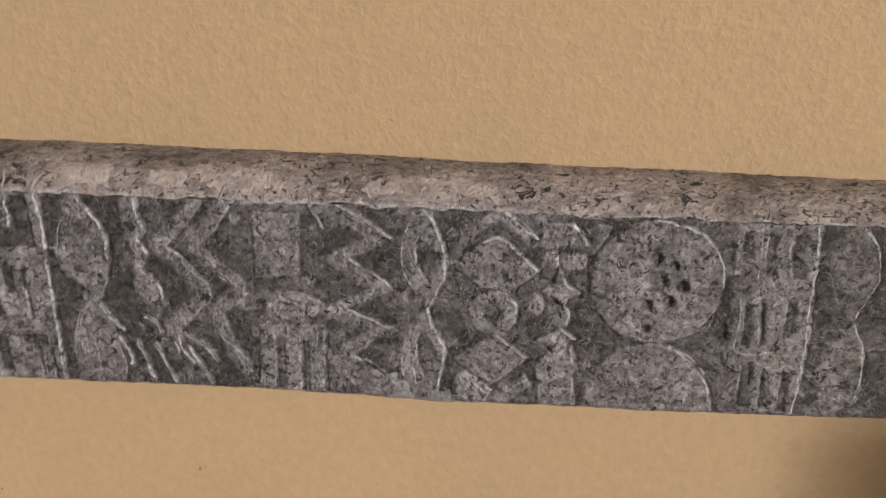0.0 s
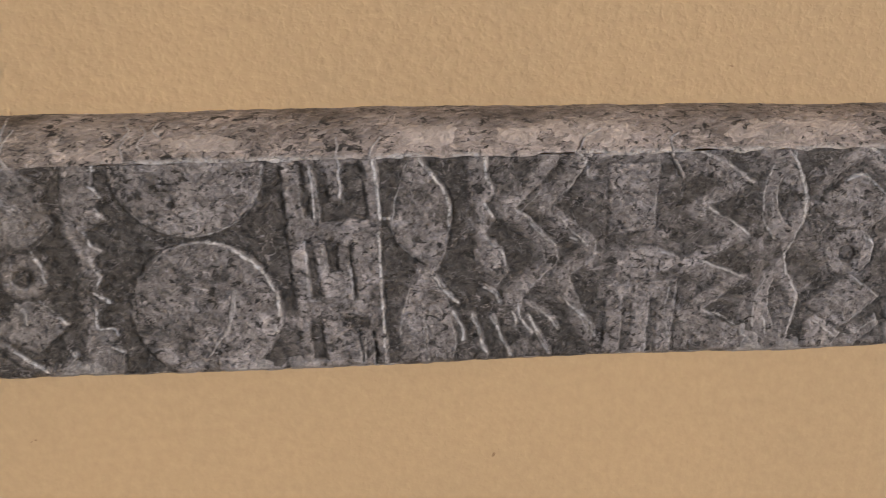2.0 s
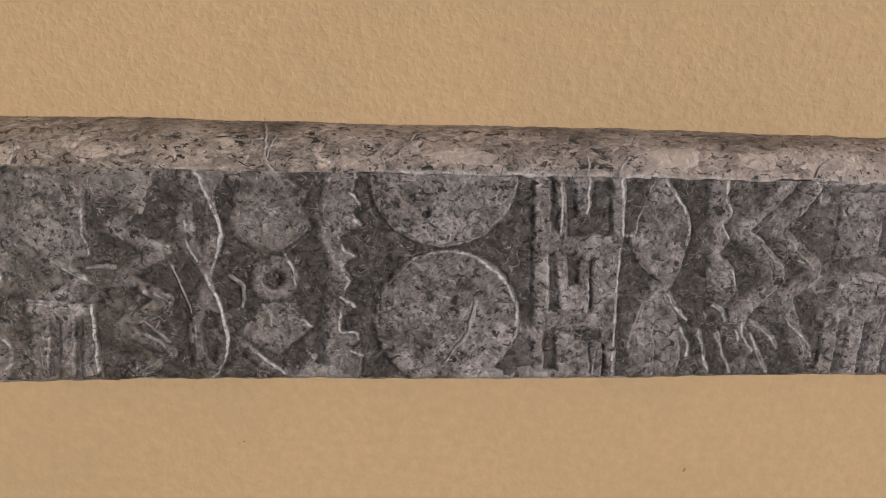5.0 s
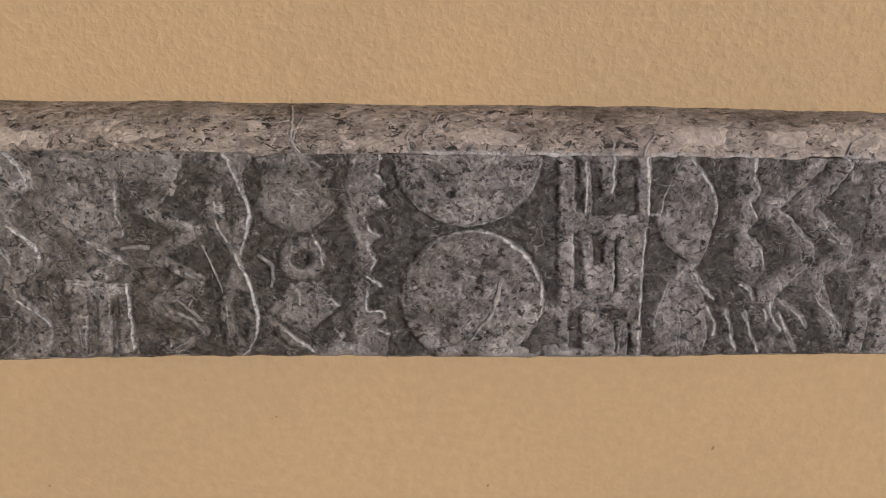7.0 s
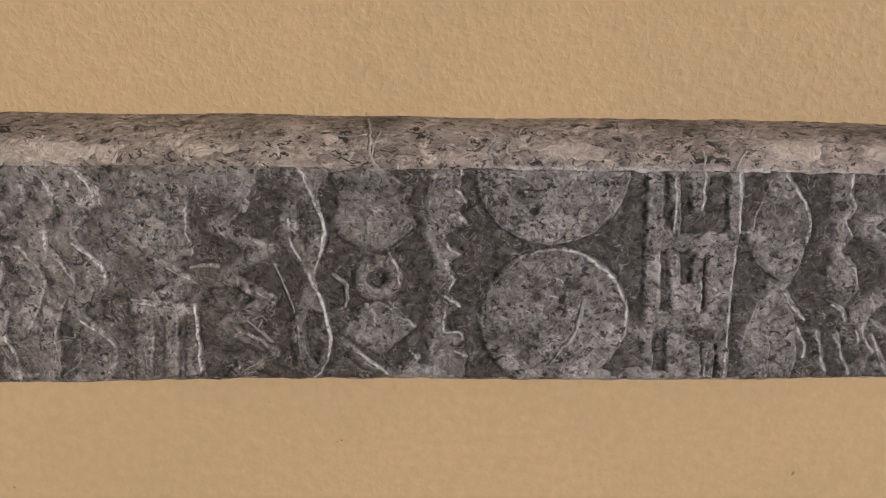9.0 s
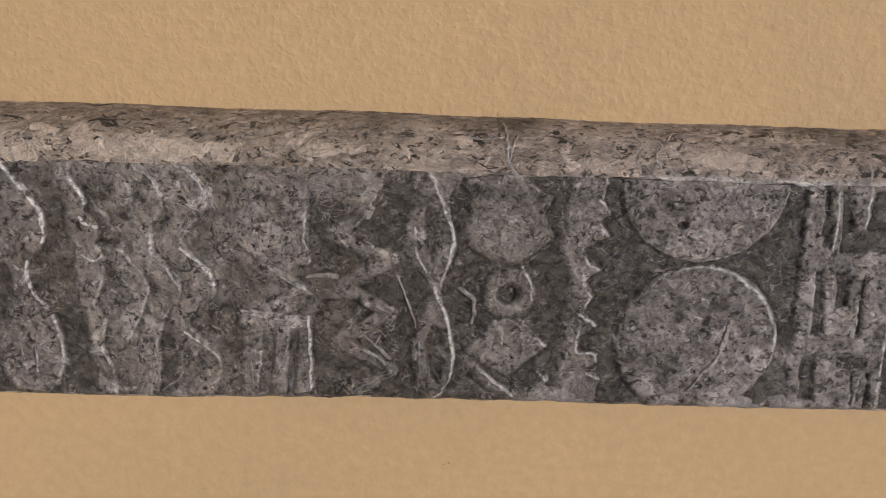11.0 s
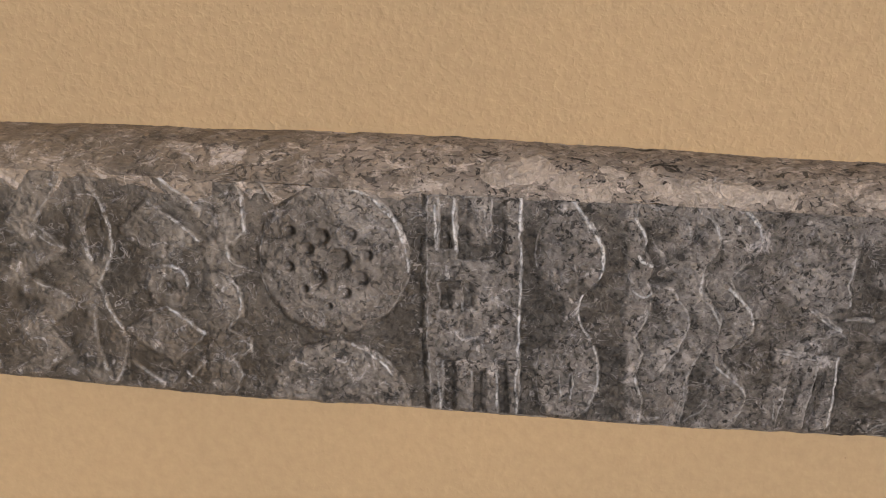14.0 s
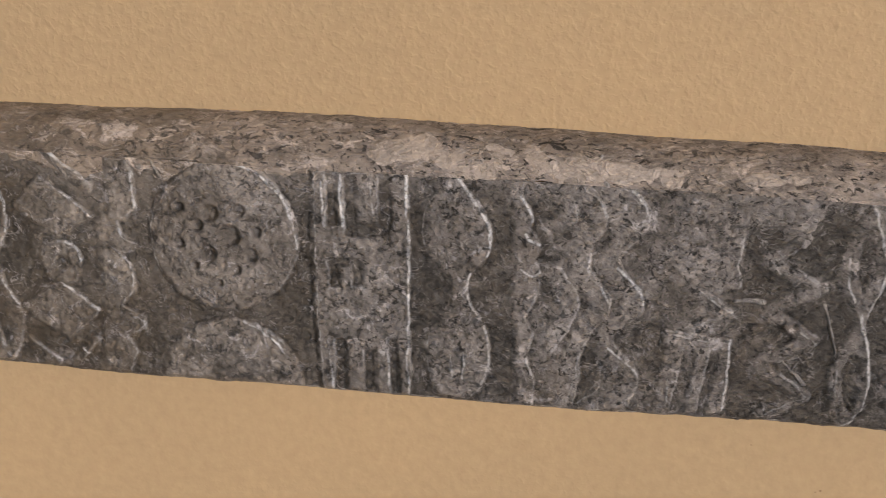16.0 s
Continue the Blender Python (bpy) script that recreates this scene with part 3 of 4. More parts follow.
glint((587, 125), (598, 125), (600, 121), (597, 117), (588, 115), s=0.35)
glint((572, 124), (577, 126), s=0.3)
glint((521, 87), (517, 75), (522, 65), s=0.3)
glint((280, 39), (283, 33), (283, 27), s=0.9)
glint((323, 97), (328, 94), s=0.8)
glint((298, 42), (304, 30), s=0.3)
glint((332, 34), (337, 25), (338, 17), s=0.5)

part("top_cap", top_cap(), beam, "rounded upper slope with pale flaking wash")
part("wash_apron", wash_apron(-880, -505, 13, 84, CAPPED), beam, "pale wash run down over the arris")
part("wash_apron", wash_apron(-345, -95, 26, 90, STONE), beam, "pale wash run down over the arris")
part("mortar_bead", mortar_bead(), beam, "thin pale mortar bead along the foot")
part("end_face", end_block(X0), beam)
part("end_face", end_block(X1), beam)


SMOOTH = {"carved_gourd", "carved_leaf", "carved_crab", "carved_bead", "carved_loop"}


def carve(name, shape, span, high=1.9, soft=1.9, dome=0.0, mat=STONE, label="", wobble=0.85, rub=1.0, fill=3.0, grow=0.5, lift=0.0, parent=None, dents=(), step=0.7, moat=1.6, bore=0.2):
    """A raised symbol on the face. span: x0, v0, x1, v1 round it; high: its relief; soft: how wide its sides slope."""
    x0, v0, x1, v1 = span
    weathered = np.interp((x0 + x1) / 2, (-480, -280), (1, 0))
    fill = fill * (1 + 0.4 * weathered)
    if moat:
        MOATS.append((shape, span, moat))
    x, v = np.meshgrid(np.arange(x0 - 6, x1 + 6, step), np.arange(max(v0 - 6, -8.0), v1 + 6, step))
    wx = x + wobble * (1.1 * noise2(x, v, 16, 31) + 0.6 * noise2(x, v, 6, 32))
    wv = v + wobble * (1.1 * noise2(x, v, 16, 33) + 0.6 * noise2(x, v, 6, 34))
    d = shape(wx, wv) - grow + wobble * (0.9 * noise2(x, v, 20, 39) + 0.5 * noise2(x, v, 7, 40)) + 0.65 * rub * noise2(x, v, 3.4, 41)
    gv, gx = np.gradient(d)
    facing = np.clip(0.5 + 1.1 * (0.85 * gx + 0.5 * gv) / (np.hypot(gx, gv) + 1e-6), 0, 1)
    # the sides away from the light are filled and rounded, the others still steep
    slope = soft * (1 + fill * (1 - facing))
    k = np.clip((0.8 + (1 - facing) * fill - d) / slope, 0, 1)
    h = high * (k * k * (3 - 2 * k)) - 3.6 * np.clip((d - 0.6 - (1 - facing) * fill) / 2.2, 0, 1)
    h = h * np.clip(1.0 + 0.4 * noise2(x, v, 38, 72) + 0.25 * noise2(x, v, 15, 73), 0.4, 1.35)
    h = h + dome * np.clip(-d / 14, 0, 1)
    for px, pv, pr in dents:
        hole = np.exp(-1.1 * (np.hypot(x - px + 0.5 * noise2(x, v, 7, 32), v - pv + 0.5 * noise2(x, v, 7, 34)) / pr) ** 6)
        h = h * (1 - hole) - (0.5 + bore * pr) * hole
        # pit floors also get a darker colour than the symbol round them
        k = k * (1 - 0.5 * hole)
    bright = painted_glints(x, v) * np.clip(k * 3, 0, 1)
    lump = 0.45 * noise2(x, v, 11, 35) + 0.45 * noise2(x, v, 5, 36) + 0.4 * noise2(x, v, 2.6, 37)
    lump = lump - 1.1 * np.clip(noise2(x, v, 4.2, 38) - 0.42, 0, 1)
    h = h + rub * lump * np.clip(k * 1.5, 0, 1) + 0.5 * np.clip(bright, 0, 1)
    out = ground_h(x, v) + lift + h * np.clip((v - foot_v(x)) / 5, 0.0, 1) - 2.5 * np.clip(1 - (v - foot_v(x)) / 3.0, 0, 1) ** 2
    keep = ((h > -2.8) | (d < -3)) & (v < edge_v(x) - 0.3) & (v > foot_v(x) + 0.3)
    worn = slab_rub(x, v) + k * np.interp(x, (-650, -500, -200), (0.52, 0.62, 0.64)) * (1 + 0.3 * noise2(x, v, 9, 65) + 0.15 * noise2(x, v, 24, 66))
    # rim painted paler on sides facing upper right, towards the light
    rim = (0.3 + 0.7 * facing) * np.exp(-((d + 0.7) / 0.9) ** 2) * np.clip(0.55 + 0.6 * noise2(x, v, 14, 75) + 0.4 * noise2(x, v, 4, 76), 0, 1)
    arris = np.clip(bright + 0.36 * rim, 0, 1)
    pts, quads, rub_and_glint = sheet(x, -out, v, keep, np.stack([worn, arris], -1))
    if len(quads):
        return part(name, mesh_from(name, pts, quads, rub_and_glint[:, 0], mat, arris=rub_and_glint[:, 1]), parent or beam, label)


def around(pts, more=2):
    xs, vs = [p[0] for p in pts], [p[1] for p in pts]
    return min(xs) - more, min(vs) - more, max(xs) + more, max(vs) + more


def rounded(pts):
    """A closed outline with soft corners."""
    p = np.array(pts, float)
    t = np.linspace(0, 1, 5)[:-1, None]
    quads = zip(np.roll(p, 1, 0), p, np.roll(p, -1, 0), np.roll(p, -2, 0))
    return poly(*np.vstack([0.5 * (2 * b + (c - a) * t + (2 * a - 5 * b + 4 * c - d) * t ** 2 + (3 * b - a - 3 * c + d) * t ** 3) for a, b, c, d in quads]))


def outline(name, *pts, curved=None, **kw):
    """A raised shape within an outline."""
    curved = name in SMOOTH if curved is None else curved
    if not curved:
        kw = dict(dict(wobble=0.55, fill=2.8 if name in {"carved_wave", "carved_zigzag"} else 1.5, soft=1.6), **kw)
    return carve(name, rounded(pts) if curved else poly(*pts), around(pts), **kw)


def band(name, w, *pts, curved=True, **kw):
    """A raised band of half width w."""
    return carve(name, stroke(w, *pts, curved=curved), around(pts, w + 2), **kw)


def eye(name, pts, hole, **kw):
    """A pointed loop round a sunk middle."""
    return carve(name, less(rounded(pts), rounded(hole)), around(pts), **dict(dict(fill=2.4, moat=1.4), **kw))


def panel(pts, *slots, high=2.0, label=""):
    """An upright panel of bars, left standing between sunk slots."""
    return carve("carved_lattice", less(poly(*pts), *[poly(*s) for s in slots]), around(pts), high=high, soft=1.6, fill=1.6, wobble=0.8, label=label)


def pitted_disc(cx, cv, rx, rv, pits=(), name="carved_disc", hole=0.0, drill=0.0, **kw):
    shape = disc(cx, cv, rx, rv)
    if hole:
        DRILLED.append((cx, cv, rx * hole * 1.05, drill))
        shape = less(shape, disc(cx, cv, rx * hole, rv * hole))
    carve(name, shape, (cx - rx, cv - rv, cx + rx, cv + rv), high=2.2, dome=0.0 if hole else 0.5, wobble=0.5, fill=1.4, dents=pits, **kw)


def seam(*pts, w=0.7, high=1.5, lift=0.0):
    """A thin raised seam left on the surface."""
    xs, vs = [p[0] for p in pts], [p[1] for p in pts]
    carve("seam", stroke(w, *pts, curved=True), (min(xs) - 2, min(vs) - 2, max(xs) + 2, max(vs) + 2), high=high, soft=1.0, mat=SMEAR, wobble=0.9, rub=0.3, fill=0.4, grow=0.1, lift=lift, step=0.4, moat=0,
          label="thin pale raised seam")


def smear(cx, cv, rx, rv):
    carve("lime_smear", disc(cx, cv, rx, rv), (cx - rx - 6, cv - rv - 6, cx + rx + 6, cv + rv + 6), high=2.4, soft=4, mat=SMEAR, wobble=3.0, rub=0.8, fill=2.0, lift=0.8, moat=0,
          label="pale grey smear of lime plaster")


def cap_patch(cx, q0, q1, rx, seed):
    """A pale flake of wash on the upper slope."""
    x, q = np.meshgrid(np.arange(cx - rx - 12, cx + rx + 12, 1.0), np.linspace(max(q0 - 0.15, 0.01), min(q1 + 0.15, 1), 46))
    s = (q - (q0 + q1) / 2) / (q1 - q0) * 2
    d = np.hypot((x - cx) / rx, s) - 1 + 0.35 * noise2(x, q * 55, 14, seed) + 0.2 * noise2(x, q * 55, 5, seed + 1)
    y, v, h = cap_at(x, q)
    t = np.clip(-d * 3.0, 0, 1)
    out = h * (1 - 0.7 * t) + 1.0 * t - 0.5
    part("lime_patch", mesh_from("lime_patch", *sheet(x, y - 0.75 * out, v + 0.65 * out, d < 0.02, 0.5 + 0 * x), PALE), beam, "pale pinkish flake of lime wash")


def cap_seam(*pts, w=1.0):
    """A thin raised seam on the upper slope, through points of x and q."""
    p = [(x, q * 55) for x, q in pts]
    lo, hi = min(x for x, _ in p) - 4, max(x for x, _ in p) + 4
    qs = [q for _, q in pts]
    x, q = np.meshgrid(np.arange(lo, hi, 0.6), np.arange(max(min(qs) - 0.06, 0.0), min(max(qs) + 0.06, 1.0), 0.012))
    d = stroke(w, *p, curved=True)(x + 0.7 * noise2(x, q * 55, 4, 71), q * 55)
    y, v, h = cap_at(x, q)
    out = h + 1.5 * np.clip((0.4 - d) / 1.4, 0, 1) - 0.3
    part("seam", mesh_from("seam", *sheet(x, y - 0.75 * out, v + 0.65 * out, d < 0.5, 0.6 + 0 * x), SMEAR), beam, "thin pale raised seam")


PALE = stone("pinkish_lime_wash", (0.34, 0.29, 0.258), (0.46, 0.395, 0.352), (0.60, 0.518, 0.464), (0.62, 0.536, 0.48), 0.5, 0.2, 0.55, 0.15, (0.42, 0.35, 0.30), size=2.0)

# - carvings about the disc with many holes -
outline("carved_zigzag", (-766, 160), (-789, 120), (-768, 103), (-798, 81), (-760, 63), (-785, 43), (-768, 23), (-789, 6), (-812, 5), (-790, 21), (-807, 41), (-783, 61), (-820, 79), (-790, 101), (-810, 119), (-787, 159), high=1.8)
eye("carved_loop", [(-753, 159), (-743, 144), (-736, 128), (-733, 111), (-736, 94), (-748, 75), (-756, 91), (-760, 112), (-760, 132)], [(-742, 144), (-737, 124), (-739, 105), (-747, 92), (-751, 108), (-751, 127)], high=2.0)
eye("carved_loop", [(-747, 81), (-737, 60), (-727, 40), (-728, 16), (-736, -1), (-747, -2), (-756, 14), (-757, 38), (-755, 61)], [(-745, 61), (-737, 44), (-737, 19), (-742, 12), (-747, 30), (-748, 48)], high=2.0)
band("carved_chevron", 3.2, (-702, 160), (-686, 147), (-672, 136))
outline("carved_diamond", (-706, 142), (-691, 131), (-670, 116), (-696, 98), (-727, 120))
pitted_disc(-693.5, 79.5, 15.5, 15.5, [], name="carved_ring", hole=0.38, drill=2)
outline("carved_diamond", (-695, 65), (-667, 45), (-691, 20), (-727, 43))
band("carved_chevron", 2.6, (-724, 18), (-711, 9), (-701, 2))
band("carved_chevron", 2.6, (-695, 1), (-682, 8), (-671, 22))
outline("carved_wave", (-644, 159), (-639, 150), (-638, 122), (-650, 114), (-649, 104), (-636, 97), (-650, 89), (-641, 79), (-640, 63), (-650, 50), (-633, 43), (-632, 33), (-646, 26), (-639, 15), (-644, -1), (-662, 0), (-665, 18), (-661, 41), (-664, 58), (-663, 95), (-665, 110), (-657, 121), (-658, 158), high=1.9)
pitted_disc(-573.5, 107.0, 53.5, 54.0, [(-583, 124, 6.0), (-564, 127, 5.6), (-570, 108, 8.2), (-585, 94, 6.5), (-555, 95, 6.0), (-593, 115, 4.7), (-606, 101, 3.9), (-605, 127, 3.9), (-550, 112, 3.9), (-565, 83, 4.3), (-594, 85, 3.0), (-576, 73, 2.6)], name="carved_disc", label="round carved disc with a cluster of drilled pits")
pitted_disc(-567.0, -15.0, 54.0, 61.0, [], name="carved_half_disc")
panel([(-512, 159), (-445, 164), (-441, 108), (-439, 57), (-435, -4), (-500, -6), (-506, 52)],
      ((-502, 156), (-494, 157), (-492, 122), (-500, 121)), ((-490, 158), (-480, 158), (-478, 126), (-465, 127), (-467, 159), (-455, 159), (-451, 116), (-487, 114)), ((-499, 98), (-473, 100), (-471, 78), (-480, 78), (-482, 92), (-489, 91), (-488, 75), (-498, 74)), ((-493, 38), (-483, 38), (-480, -4), (-491, -5)), ((-471, 30), (-461, 31), (-459, -2), (-469, -3)), ((-453, 41), (-446, 41), (-443, -2), (-450, -2)), label="carved panel of upright and cross bars with sunk slots")
outline("carved_gourd", (-413, 165), (-403, 153), (-393, 141), (-386, 130), (-384, 116), (-387, 105), (-397, 90), (-399, 81), (-395, 69), (-385, 55), (-380, 39), (-380, 21), (-385, 8), (-395, -3), (-411, -3), (-420, 11), (-425, 31), (-423, 51), (-412, 64), (-411, 80), (-419, 93), (-428, 105), (-432, 121), (-431, 137), (-425, 149), high=2.2, dome=0.7, label="carved gourd shape with a narrow waist")
band("carved_bar", 1.6, (-409, 31), (-406, 12), high=3.4)
band("carved_bar", 1.6, (-398, 32), (-399, 14), high=3.4)
outline("carved_wave", (-364, 165), (-365, 152), (-356, 136), (-358, 129), (-350, 117), (-353, 106), (-347, 95), (-348, 81), (-357, 64), (-350, 50), (-354, 35), (-347, 18), (-347, -4), (-356, -5), (-361, 27), (-360, 49), (-367, 71), (-365, 88), (-365, 105), (-370, 121), (-367, 138), (-373, 149), (-375, 163), high=1.8)
band("carved_wave", 6.2, (-336, 159), (-320, 154), (-312, 137), (-321, 120), (-320, 100), (-304, 77), (-315, 59), (-321, 39), (-320, 17), (-324, -1), high=1.5)
band("carved_wave", 6.2, (-305, 162), (-291, 155), (-283, 140), (-294, 124), (-301, 107), (-281, 79), (-296, 64), (-299, 47), (-278, 22), (-287, 2), high=1.5)
band("carved_wave", 5.0, (-346, 131), (-331, 138), (-335, 150), high=1.0)
band("carved_wave", 5.0, (-338, 98), (-326, 82), (-329, 60), (-339, 42), high=0.8)
seam((-625, 159), (-622, 153), (-619, 147), w=0.5)
# - carvings about the two plain discs -
outline("carved_block", (-251, 161), (-217, 157), (-212, 135), (-213, 115), (-210, 97), (-230, 95), (-257, 106), high=0.7, soft=4.0)
band("carved_arrow", 2.2, (-237, 92), (-216, 79), (-240, 65), curved=False, high=1.5)
# comb of three legs under one bar
outline("carved_comb", (-258, 62), (-211, 58), (-211, 38), (-209, 1), (-221, 2), (-218, 49), (-226, 50), (-229, 2), (-237, 2), (-234, 50), (-244, 51), (-248, 2), (-258, 2), (-254, 51), (-259, 52), high=1.4)
band("carved_zigzag", 4.4, (-177, 132), (-193, 118), (-175, 107), (-156, 101), curved=False, high=1.9, fill=1.6)
band("carved_zigzag", 4.4, (-160, 98), (-190, 82), (-172, 71), (-156, 63), (-191, 42), (-174, 31), (-156, 21), (-184, 3), curved=False, high=1.9, fill=1.6)
seam((-213, 87), (-203, 88), (-193, 87), w=0.4)
seam((-173, 45), (-165, 38), (-157, 29), w=0.6)
seam((-163, 46), (-166, 38), w=0.4)
seam((-151, 89), (-145, 72), (-138, 52), (-133, 40), w=0.6)
seam((-109, 81), (-101, 75), (-100, 68), (-101, 58), w=0.4)
seam((-79, 169), (-72, 157), (-57, 144), w=0.6)
eye("carved_loop", [(-132, 160), (-125, 149), (-120, 136), (-116, 121), (-115, 108), (-120, 93), (-125, 80), (-138, 93), (-146, 112), (-145, 136)], [(-133, 136), (-124, 127), (-124, 112), (-128, 99), (-134, 112), (-135, 127)], high=2.0)
eye("carved_loop", [(-126, 84), (-121, 68), (-115, 52), (-112, 33), (-114, 18), (-121, 3), (-129, -3), (-137, 7), (-141, 29), (-138, 56)], [(-127, 56), (-120, 42), (-120, 24), (-124, 13), (-131, 24), (-132, 43)], high=2.0)
outline("carved_diamond", (-89, 162), (-75, 161), (-52, 147), (-57, 135), (-50, 121), (-69, 102), (-86, 101), (-109, 119), (-105, 141), (-108, 156), high=2.0, fill=3.5)
pitted_disc(-77.0, 79.5, 17.0, 17.5, [], name="carved_ring", hole=0.5, drill=1.5)
outline("carved_diamond", (-76, 62), (-49, 42), (-76, 19), (-105, 37), (-87, 55), high=1.9)
smear(-83, 49, 4, 7)
band("carved_chevron", 2.6, (-101, 28), (-87, 13), (-73, 2))
band("carved_chevron", 2.4, (-71, 0), (-60, 6), (-48, 18))
smear(-45, 5, 14, 5)
outline("carved_wave", (-17, 162), (-20, 147), (-14, 138), (-20, 132), (-13, 122), (-29, 113), (-29, 106), (-17, 98), (-27, 90), (-20, 79), (-27, 67), (-16, 58), (-27, 51), (-28, 40), (-14, 36), (-14, 30), (-26, 27), (-12, 18), (-15, -2), (-39, -2), (-40, 23), (-36, 42), (-38, 70), (-33, 92), (-43, 114), (-38, 161), high=1.7, label="carved column of worn square beads")
pitted_disc(47.5, 161.0, 54.5, 55.0, [(35, 130, 2.9)], name="carved_half_disc")
pitted_disc(52.5, 49.0, 55.5, 53.0, [], name="carved_disc", label="round plain carved disc with a curved scratch")
seam((75, 64), (72, 48), (67, 34), (58, 23), (50, 12), w=0.8, lift=2.4)
smear(86, 0, 16, 4)
smear(126, 2, 9, 5)
panel([(116, 162), (182, 163), (184, 116), (183, 78), (185, 22), (186, -3), (122, -3), (120, 41), (118, 101)],
      ((126, 157), (132, 157), (135, 116), (129, 116)), ((138, 157), (146, 157), (149, 130), (158, 130), (158, 157), (173, 158), (176, 115), (141, 114)), ((129, 101), (135, 101), (138, 54), (130, 54)), ((142, 101), (153, 101), (154, 75), (144, 75)), ((159, 101), (164, 101), (166, 53), (162, 53)), ((127, 39), (138, 39), (140, 6), (128, 6)), ((150, 40), (173, 40), (174, 29), (166, 30), (168, 3), (165, 3), (163, 30), (152, 31)), ((174, 29), (177, 29), (178, 0), (175, 0)), label="carved lattice panel of upright and cross bars")
outline("carved_leaf", (213, 161), (220, 151), (228, 140), (234, 128), (235, 109), (231, 95), (227, 81), (220, 73), (215, 76), (208, 85), (198, 96), (193, 108), (194, 119), (197, 132), (201, 145), (207, 157), high=2.2, dome=0.6)
outline("carved_crab", (218, 72), (229, 57), (234, 41), (236, 2), (201, 2), (195, 22), (197, 37), (201, 51), (207, 65), high=1.4)
band("carved_ray", 1.7, (211, 75), (220, 73), (229, 59), (239, 48), high=2.0)
band("carved_ray", 1.7, (235, 41), (242, 28), (243, 18), high=2.0)
band("carved_ray", 1.7, (250, 38), (255, 22), (260, 5), high=2.0)
band("carved_ray", 1.7, (264, 37), (271, 22), (279, 4), high=2.0)
band("carved_ray", 1.7, (259, 60), (267, 54), (270, 47), high=2.0)
band("carved_ray", 1.7, (287, 52), (285, 35), (295, 22), high=2.0)
band("carved_ray", 1.7, (288, 40), (298, 24), (309, 4), high=2.0)
band("carved_ray", 1.7, (290, 47), (308, 35), (315, 24), high=2.0)
band("carved_ray", 1.7, (318, 54), (328, 40), (339, 30), (343, 18), high=2.0)
band("carved_ray", 1.7, (212, 38), (214, 22), (216, 1), high=2.0)
outline("carved_wave", (262, 160), (261, 147), (268, 134), (261, 124), (268, 112), (260, 102), (273, 89), (277, 73), (269, 62), (259, 68), (252, 96), (255, 114), (249, 136), (249, 159), high=1.9)
# - carvings about the disc with a few holes -
band("carved_zigzag", 5.6, (312, 159), (289, 135), (277, 118), (292, 105), (309, 85), (296, 68), (278, 51), high=1.6)
band("carved_zigzag", 5.6, (332, 159), (319, 141), (306, 123), (320, 106), (336, 89), (319, 67), (326, 44), (336, 19), high=1.6)
outline("carved_square", (353, 150), (387, 149), (386, 103), (352, 98), high=1.6, moat=2.6, fill=1.2)
outline("carved_leaf", (359, 72), (371, 84), (381, 87), (394, 83), (407, 76), (396, 69), (377, 60), (366, 64), high=1.3, moat=2.6)
outline("carved_comb", (347, 57), (404, 61), (404, 50), (402, 3), (391, 3), (392, 47), (385, 48), (383, 2), (372, 1), (373, 47), (364, 47), (362, 2), (350, 1), (352, 46), (346, 47), high=1.4, moat=2.6, fill=1.0)
outline("carved_zigzag", (418, 157), (437, 149), (460, 134), (426, 117), (459, 93), (421, 75), (458, 60), (425, 36), (463, 11), (459, 2), (432, 3), (404, 33), (435, 57), (401, 74), (438, 91), (406, 116), (439, 133), (397, 155), high=2.0)
seam((404, 169), (397, 158), (401, 149), (405, 142), w=0.7)
eye("carved_loop", [(480, 158), (490, 145), (496, 131), (499, 117), (497, 101), (491, 89), (484, 76), (476, 89), (466, 108), (465, 130), (471, 147)], [(480, 136), (489, 126), (490, 113), (485, 101), (477, 112), (475, 126)], high=2.0)
eye("carved_loop", [(484, 80), (488, 66), (498, 46), (496, 28), (493, 12), (487, 3), (476, 2), (465, 22), (464, 42), (472, 60)], [(481, 57), (490, 44), (489, 29), (482, 21), (476, 33), (476, 47)], high=2.0)
smear(463, 6, 11, 6)
smear(487, 3, 8, 3)
smear(455, 14, 5, 5)
band("carved_chevron", 4.2, (510, 133), (524, 146), (539, 152), (551, 144), (565, 133), fill=2.0)
outline("carved_diamond", (513, 123), (527, 134), (537, 137), (547, 131), (567, 112), (547, 96), (525, 98), (507, 113), high=2.7, moat=3.0, wobble=0.4)
pitted_disc(534.0, 77.0, 18.0, 18.0, [], name="carved_ring", hole=0.48, drill=2, moat=2.4)
outline("carved_diamond", (535, 61), (561, 41), (534, 17), (505, 38), high=2.7, moat=3.0, wobble=0.4)
outline("carved_chevron", (508, 25), (514, 27), (534, 12), (529, 2), (504, 3), high=2.4, moat=2.8, wobble=0.4)
outline("carved_chevron", (534, 5), (559, 26), (564, 18), (545, 2), high=2.4, moat=2.8, wobble=0.4)
outline("carved_block", (570, 149), (592, 149), (603, 133), (582, 133), (580, 129), (569, 129), high=1.8, moat=2.2, wobble=0.4)
outline("carved_bead", (585, 127), (598, 126), (602, 121), (598, 115), (586, 116), high=2.0, moat=2.4, wobble=0.35, fill=1.2)
outline("carved_bead", (571, 126), (580, 126), (580, 116), (571, 116), high=1.5, moat=2.4, wobble=0.35, fill=1.2)
outline("carved_star", (583, 115), (587, 105), (598, 96), (589, 91), (586, 83), (582, 91), (568, 96), (580, 103), high=2.5, moat=2.6, fill=1.0, wobble=0.3, curved=False)
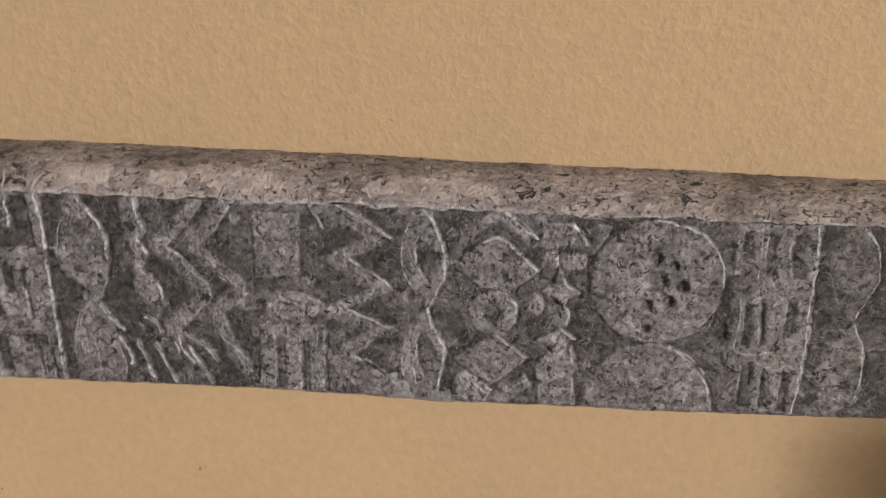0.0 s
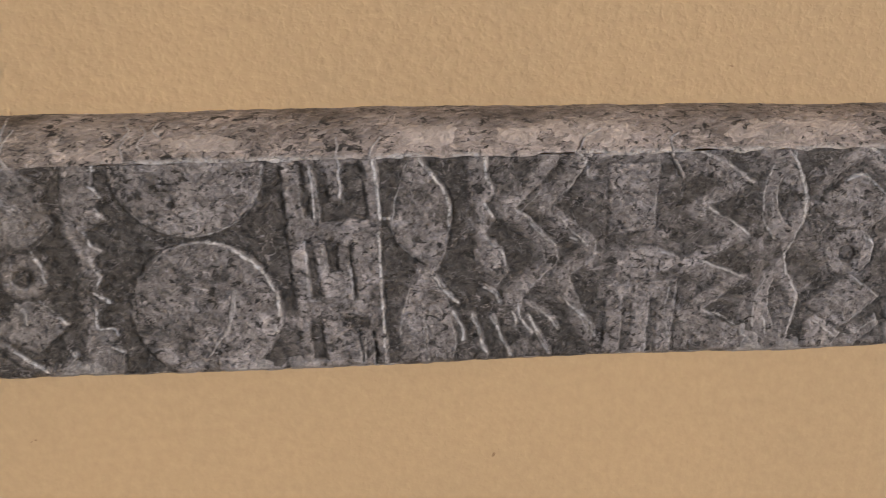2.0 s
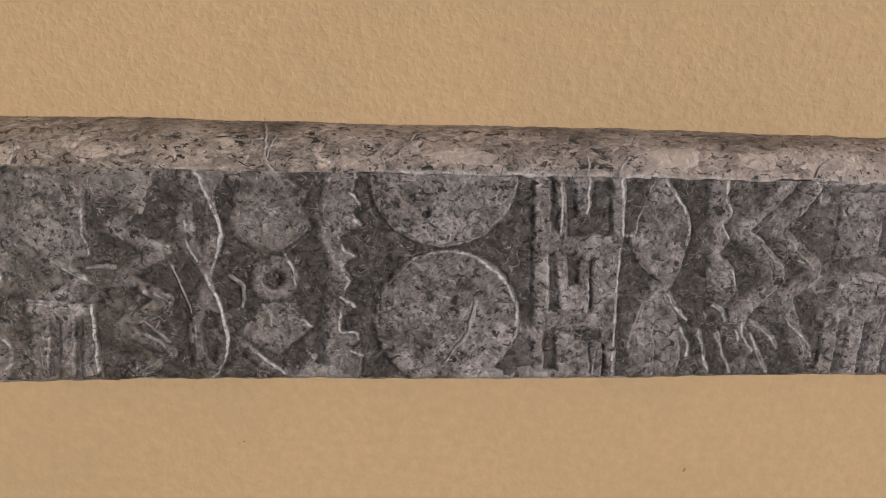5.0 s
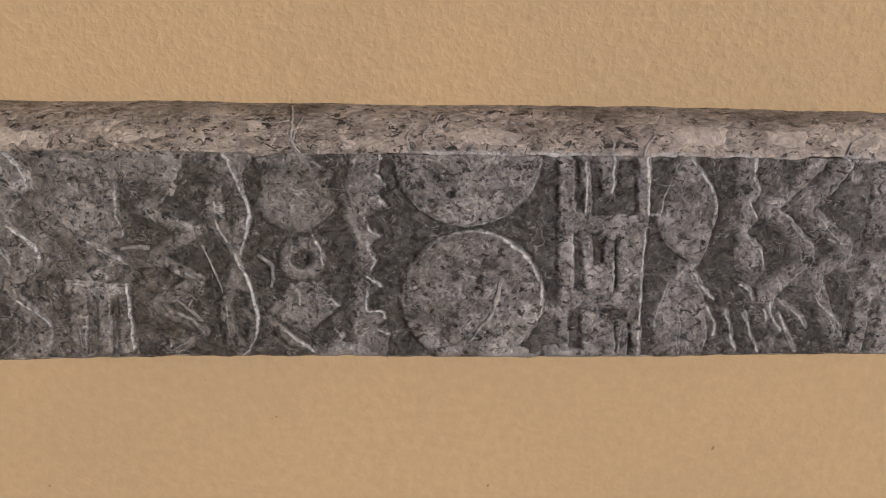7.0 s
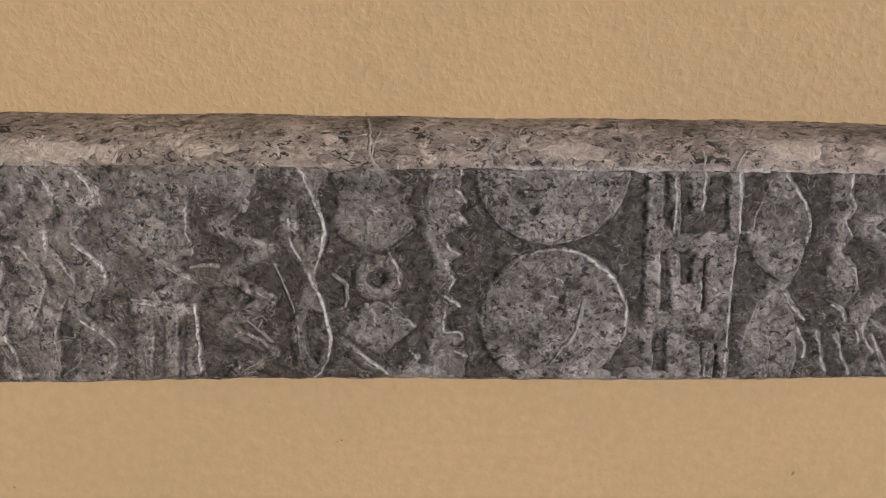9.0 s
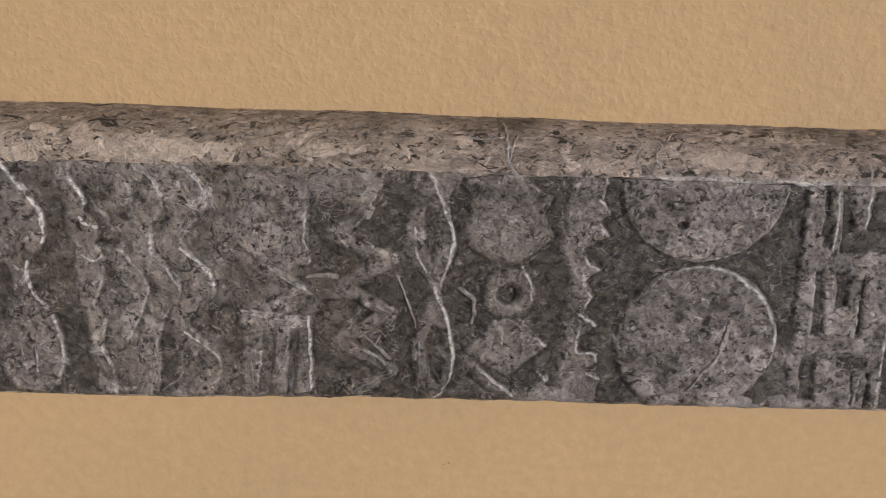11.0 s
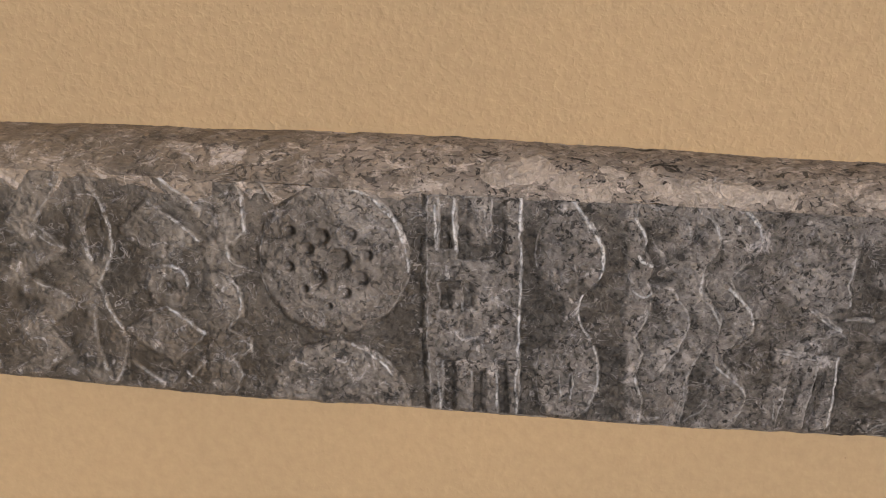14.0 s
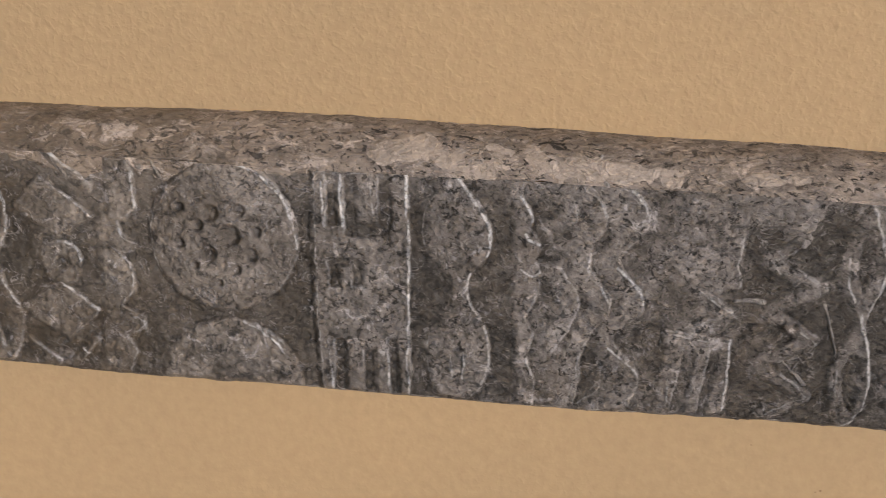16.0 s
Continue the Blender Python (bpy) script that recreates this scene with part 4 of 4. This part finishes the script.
outline("carved_bead", (584, 86), (590, 82), (592, 75), (587, 67), (581, 66), (575, 71), (575, 80), (578, 85), high=2.2, moat=2.4, wobble=0.35, fill=1.2)
outline("carved_bead", (565, 94), (572, 87), (570, 79), (561, 82), high=1.0, moat=2.4, wobble=0.35, fill=1.2)
outline("carved_star", (586, 68), (597, 59), (590, 55), (590, 39), (581, 39), (579, 54), (564, 56), (579, 61), high=2.5, moat=2.6, fill=1.0, wobble=0.3, curved=False)
outline("carved_block", (578, 47), (594, 53), (599, 35), (595, 29), (599, 2), (572, 1), (568, 36), high=1.7, moat=2.2, wobble=0.4)
outline("carved_wedge", (608, 149), (618, 148), (614, 138), (607, 128), high=1.2)
glint((608, 148), (608, 129), s=0.3)
pitted_disc(652.5, 107.0, 47.5, 48.0, [(653, 108, 7.8), (664, 120, 4.5), (671, 105, 4.9), (662, 93, 4.9), (647, 89, 4.1), (651, 126, 4.9), (647, 70, 3.3)], name="carved_disc", label="round carved disc with a few drilled pits", bore=0.2)
pitted_disc(652.0, -2.0, 49.0, 60.0, [], name="carved_half_disc")
panel([(707, 152), (763, 154), (763, 112), (764, 54), (761, 4), (707, 4), (707, 55), (707, 100)],
      ((710, 149), (720, 149), (721, 127), (711, 127)), ((726, 149), (735, 149), (738, 114), (729, 115)), ((744, 148), (756, 149), (758, 113), (747, 114)), ((716, 94), (723, 93), (723, 60), (717, 60)), ((728, 95), (734, 95), (736, 61), (730, 60)), ((746, 98), (754, 97), (754, 66), (746, 67)), ((719, 44), (729, 44), (730, 9), (719, 9)), ((734, 43), (740, 43), (743, 8), (736, 9)), ((748, 44), (755, 43), (756, 7), (750, 8)), high=1.3, label="carved panel of upright and cross bars")
outline("carved_gourd", (790, 156), (800, 143), (805, 131), (807, 115), (802, 104), (795, 87), (796, 78), (804, 61), (805, 37), (803, 20), (796, 13), (784, 9), (775, 22), (771, 41), (776, 60), (789, 74), (787, 90), (778, 104), (773, 121), (774, 139), (783, 153), high=2.2, dome=0.6)

# - worn shapes at the two ends -
band("carved_zigzag", 7.6, (-830, 152), (-850, 128), (-826, 110), (-866, 84), (-834, 62), (-854, 40), (-832, 10), curved=False, high=1.6)
band("carved_wave", 8, (858, 152), (850, 120), (866, 92), (852, 60), (866, 30), (858, 6), high=1.6)
band("carved_zigzag", 7.6, (900, 150), (918, 130), (895, 105), (922, 78), (898, 50), (924, 24), (904, 6), high=1.6)
carve("lime_chip", disc(-634, 154, 1.8, 1.5), (-637, 151, -631, 157), high=2.4, soft=1.2, mat=SMEAR, wobble=0.4, rub=0.2, fill=0.3, grow=0.2, label="small white chip of lime")

# - flakes of wash on the upper slope -
for cx, q0, q1, rx, seed in ((224, 0.08, 0.55, 26, 41), (345, 0.05, 0.6, 42, 43), (286, 0.1, 0.45, 16, 45), (-440, 0.1, 0.6, 30, 47), (-300, 0.02, 0.4, 55, 49),
                             (480, 0.1, 0.55, 60, 51), (-200, 0.1, 0.35, 30, 53), (60, 0.1, 0.4, 30, 55), (-385, 0.04, 0.55, 46, 59)):
    cap_patch(cx, q0, q1, rx, seed)

# - seams and a chip on the upper slope -
cap_patch(-658, 0.3, 0.37, 2.6, 57)
cap_seam((-85, 0.85), (-82, 0.5), (-82, 0.2), (-77, 0.03))
cap_seam((-108, 0.5), (-95, 0.46), (-84, 0.5), w=0.7)
cap_seam((-74, 0.55), (-79, 0.35), (-80, 0.18), w=0.6)
cap_seam((346, 0.38), (334, 0.25), (328, 0.04))
cap_seam((402, 0.3), (396, 0.2), (397, 0.03), w=0.8)
cap_seam((-313, 0.42), (-313, 0.2), (-308, 0.04), w=0.9)
cap_seam((672, 0.28), (668, 0.12), (669, 0.02), w=0.7)
cap_seam((655, 0.24), (652, 0.12), (654, 0.02), w=0.7)
cap_seam((8, 0.42), (3, 0.25), (5, 0.05), w=0.6)
cap_seam((2, 0.66), (7, 0.5), (3, 0.36), w=0.6)
cap_seam((14, 0.62), (20, 0.46), (15, 0.3), (18, 0.18), w=0.6)
cap_seam((27, 0.66), (24, 0.5), (31, 0.36), w=0.6)
cap_seam((155, 0.3), (156, 0.15), (155, 0.02), w=0.6)
cap_seam((186, 0.3), (180, 0.12), (178, 0.02), w=0.7)

# the ground of the face, cut back round all the symbols
part("face_slab", face_slab(), beam, "dark pitted ground of the carved face")
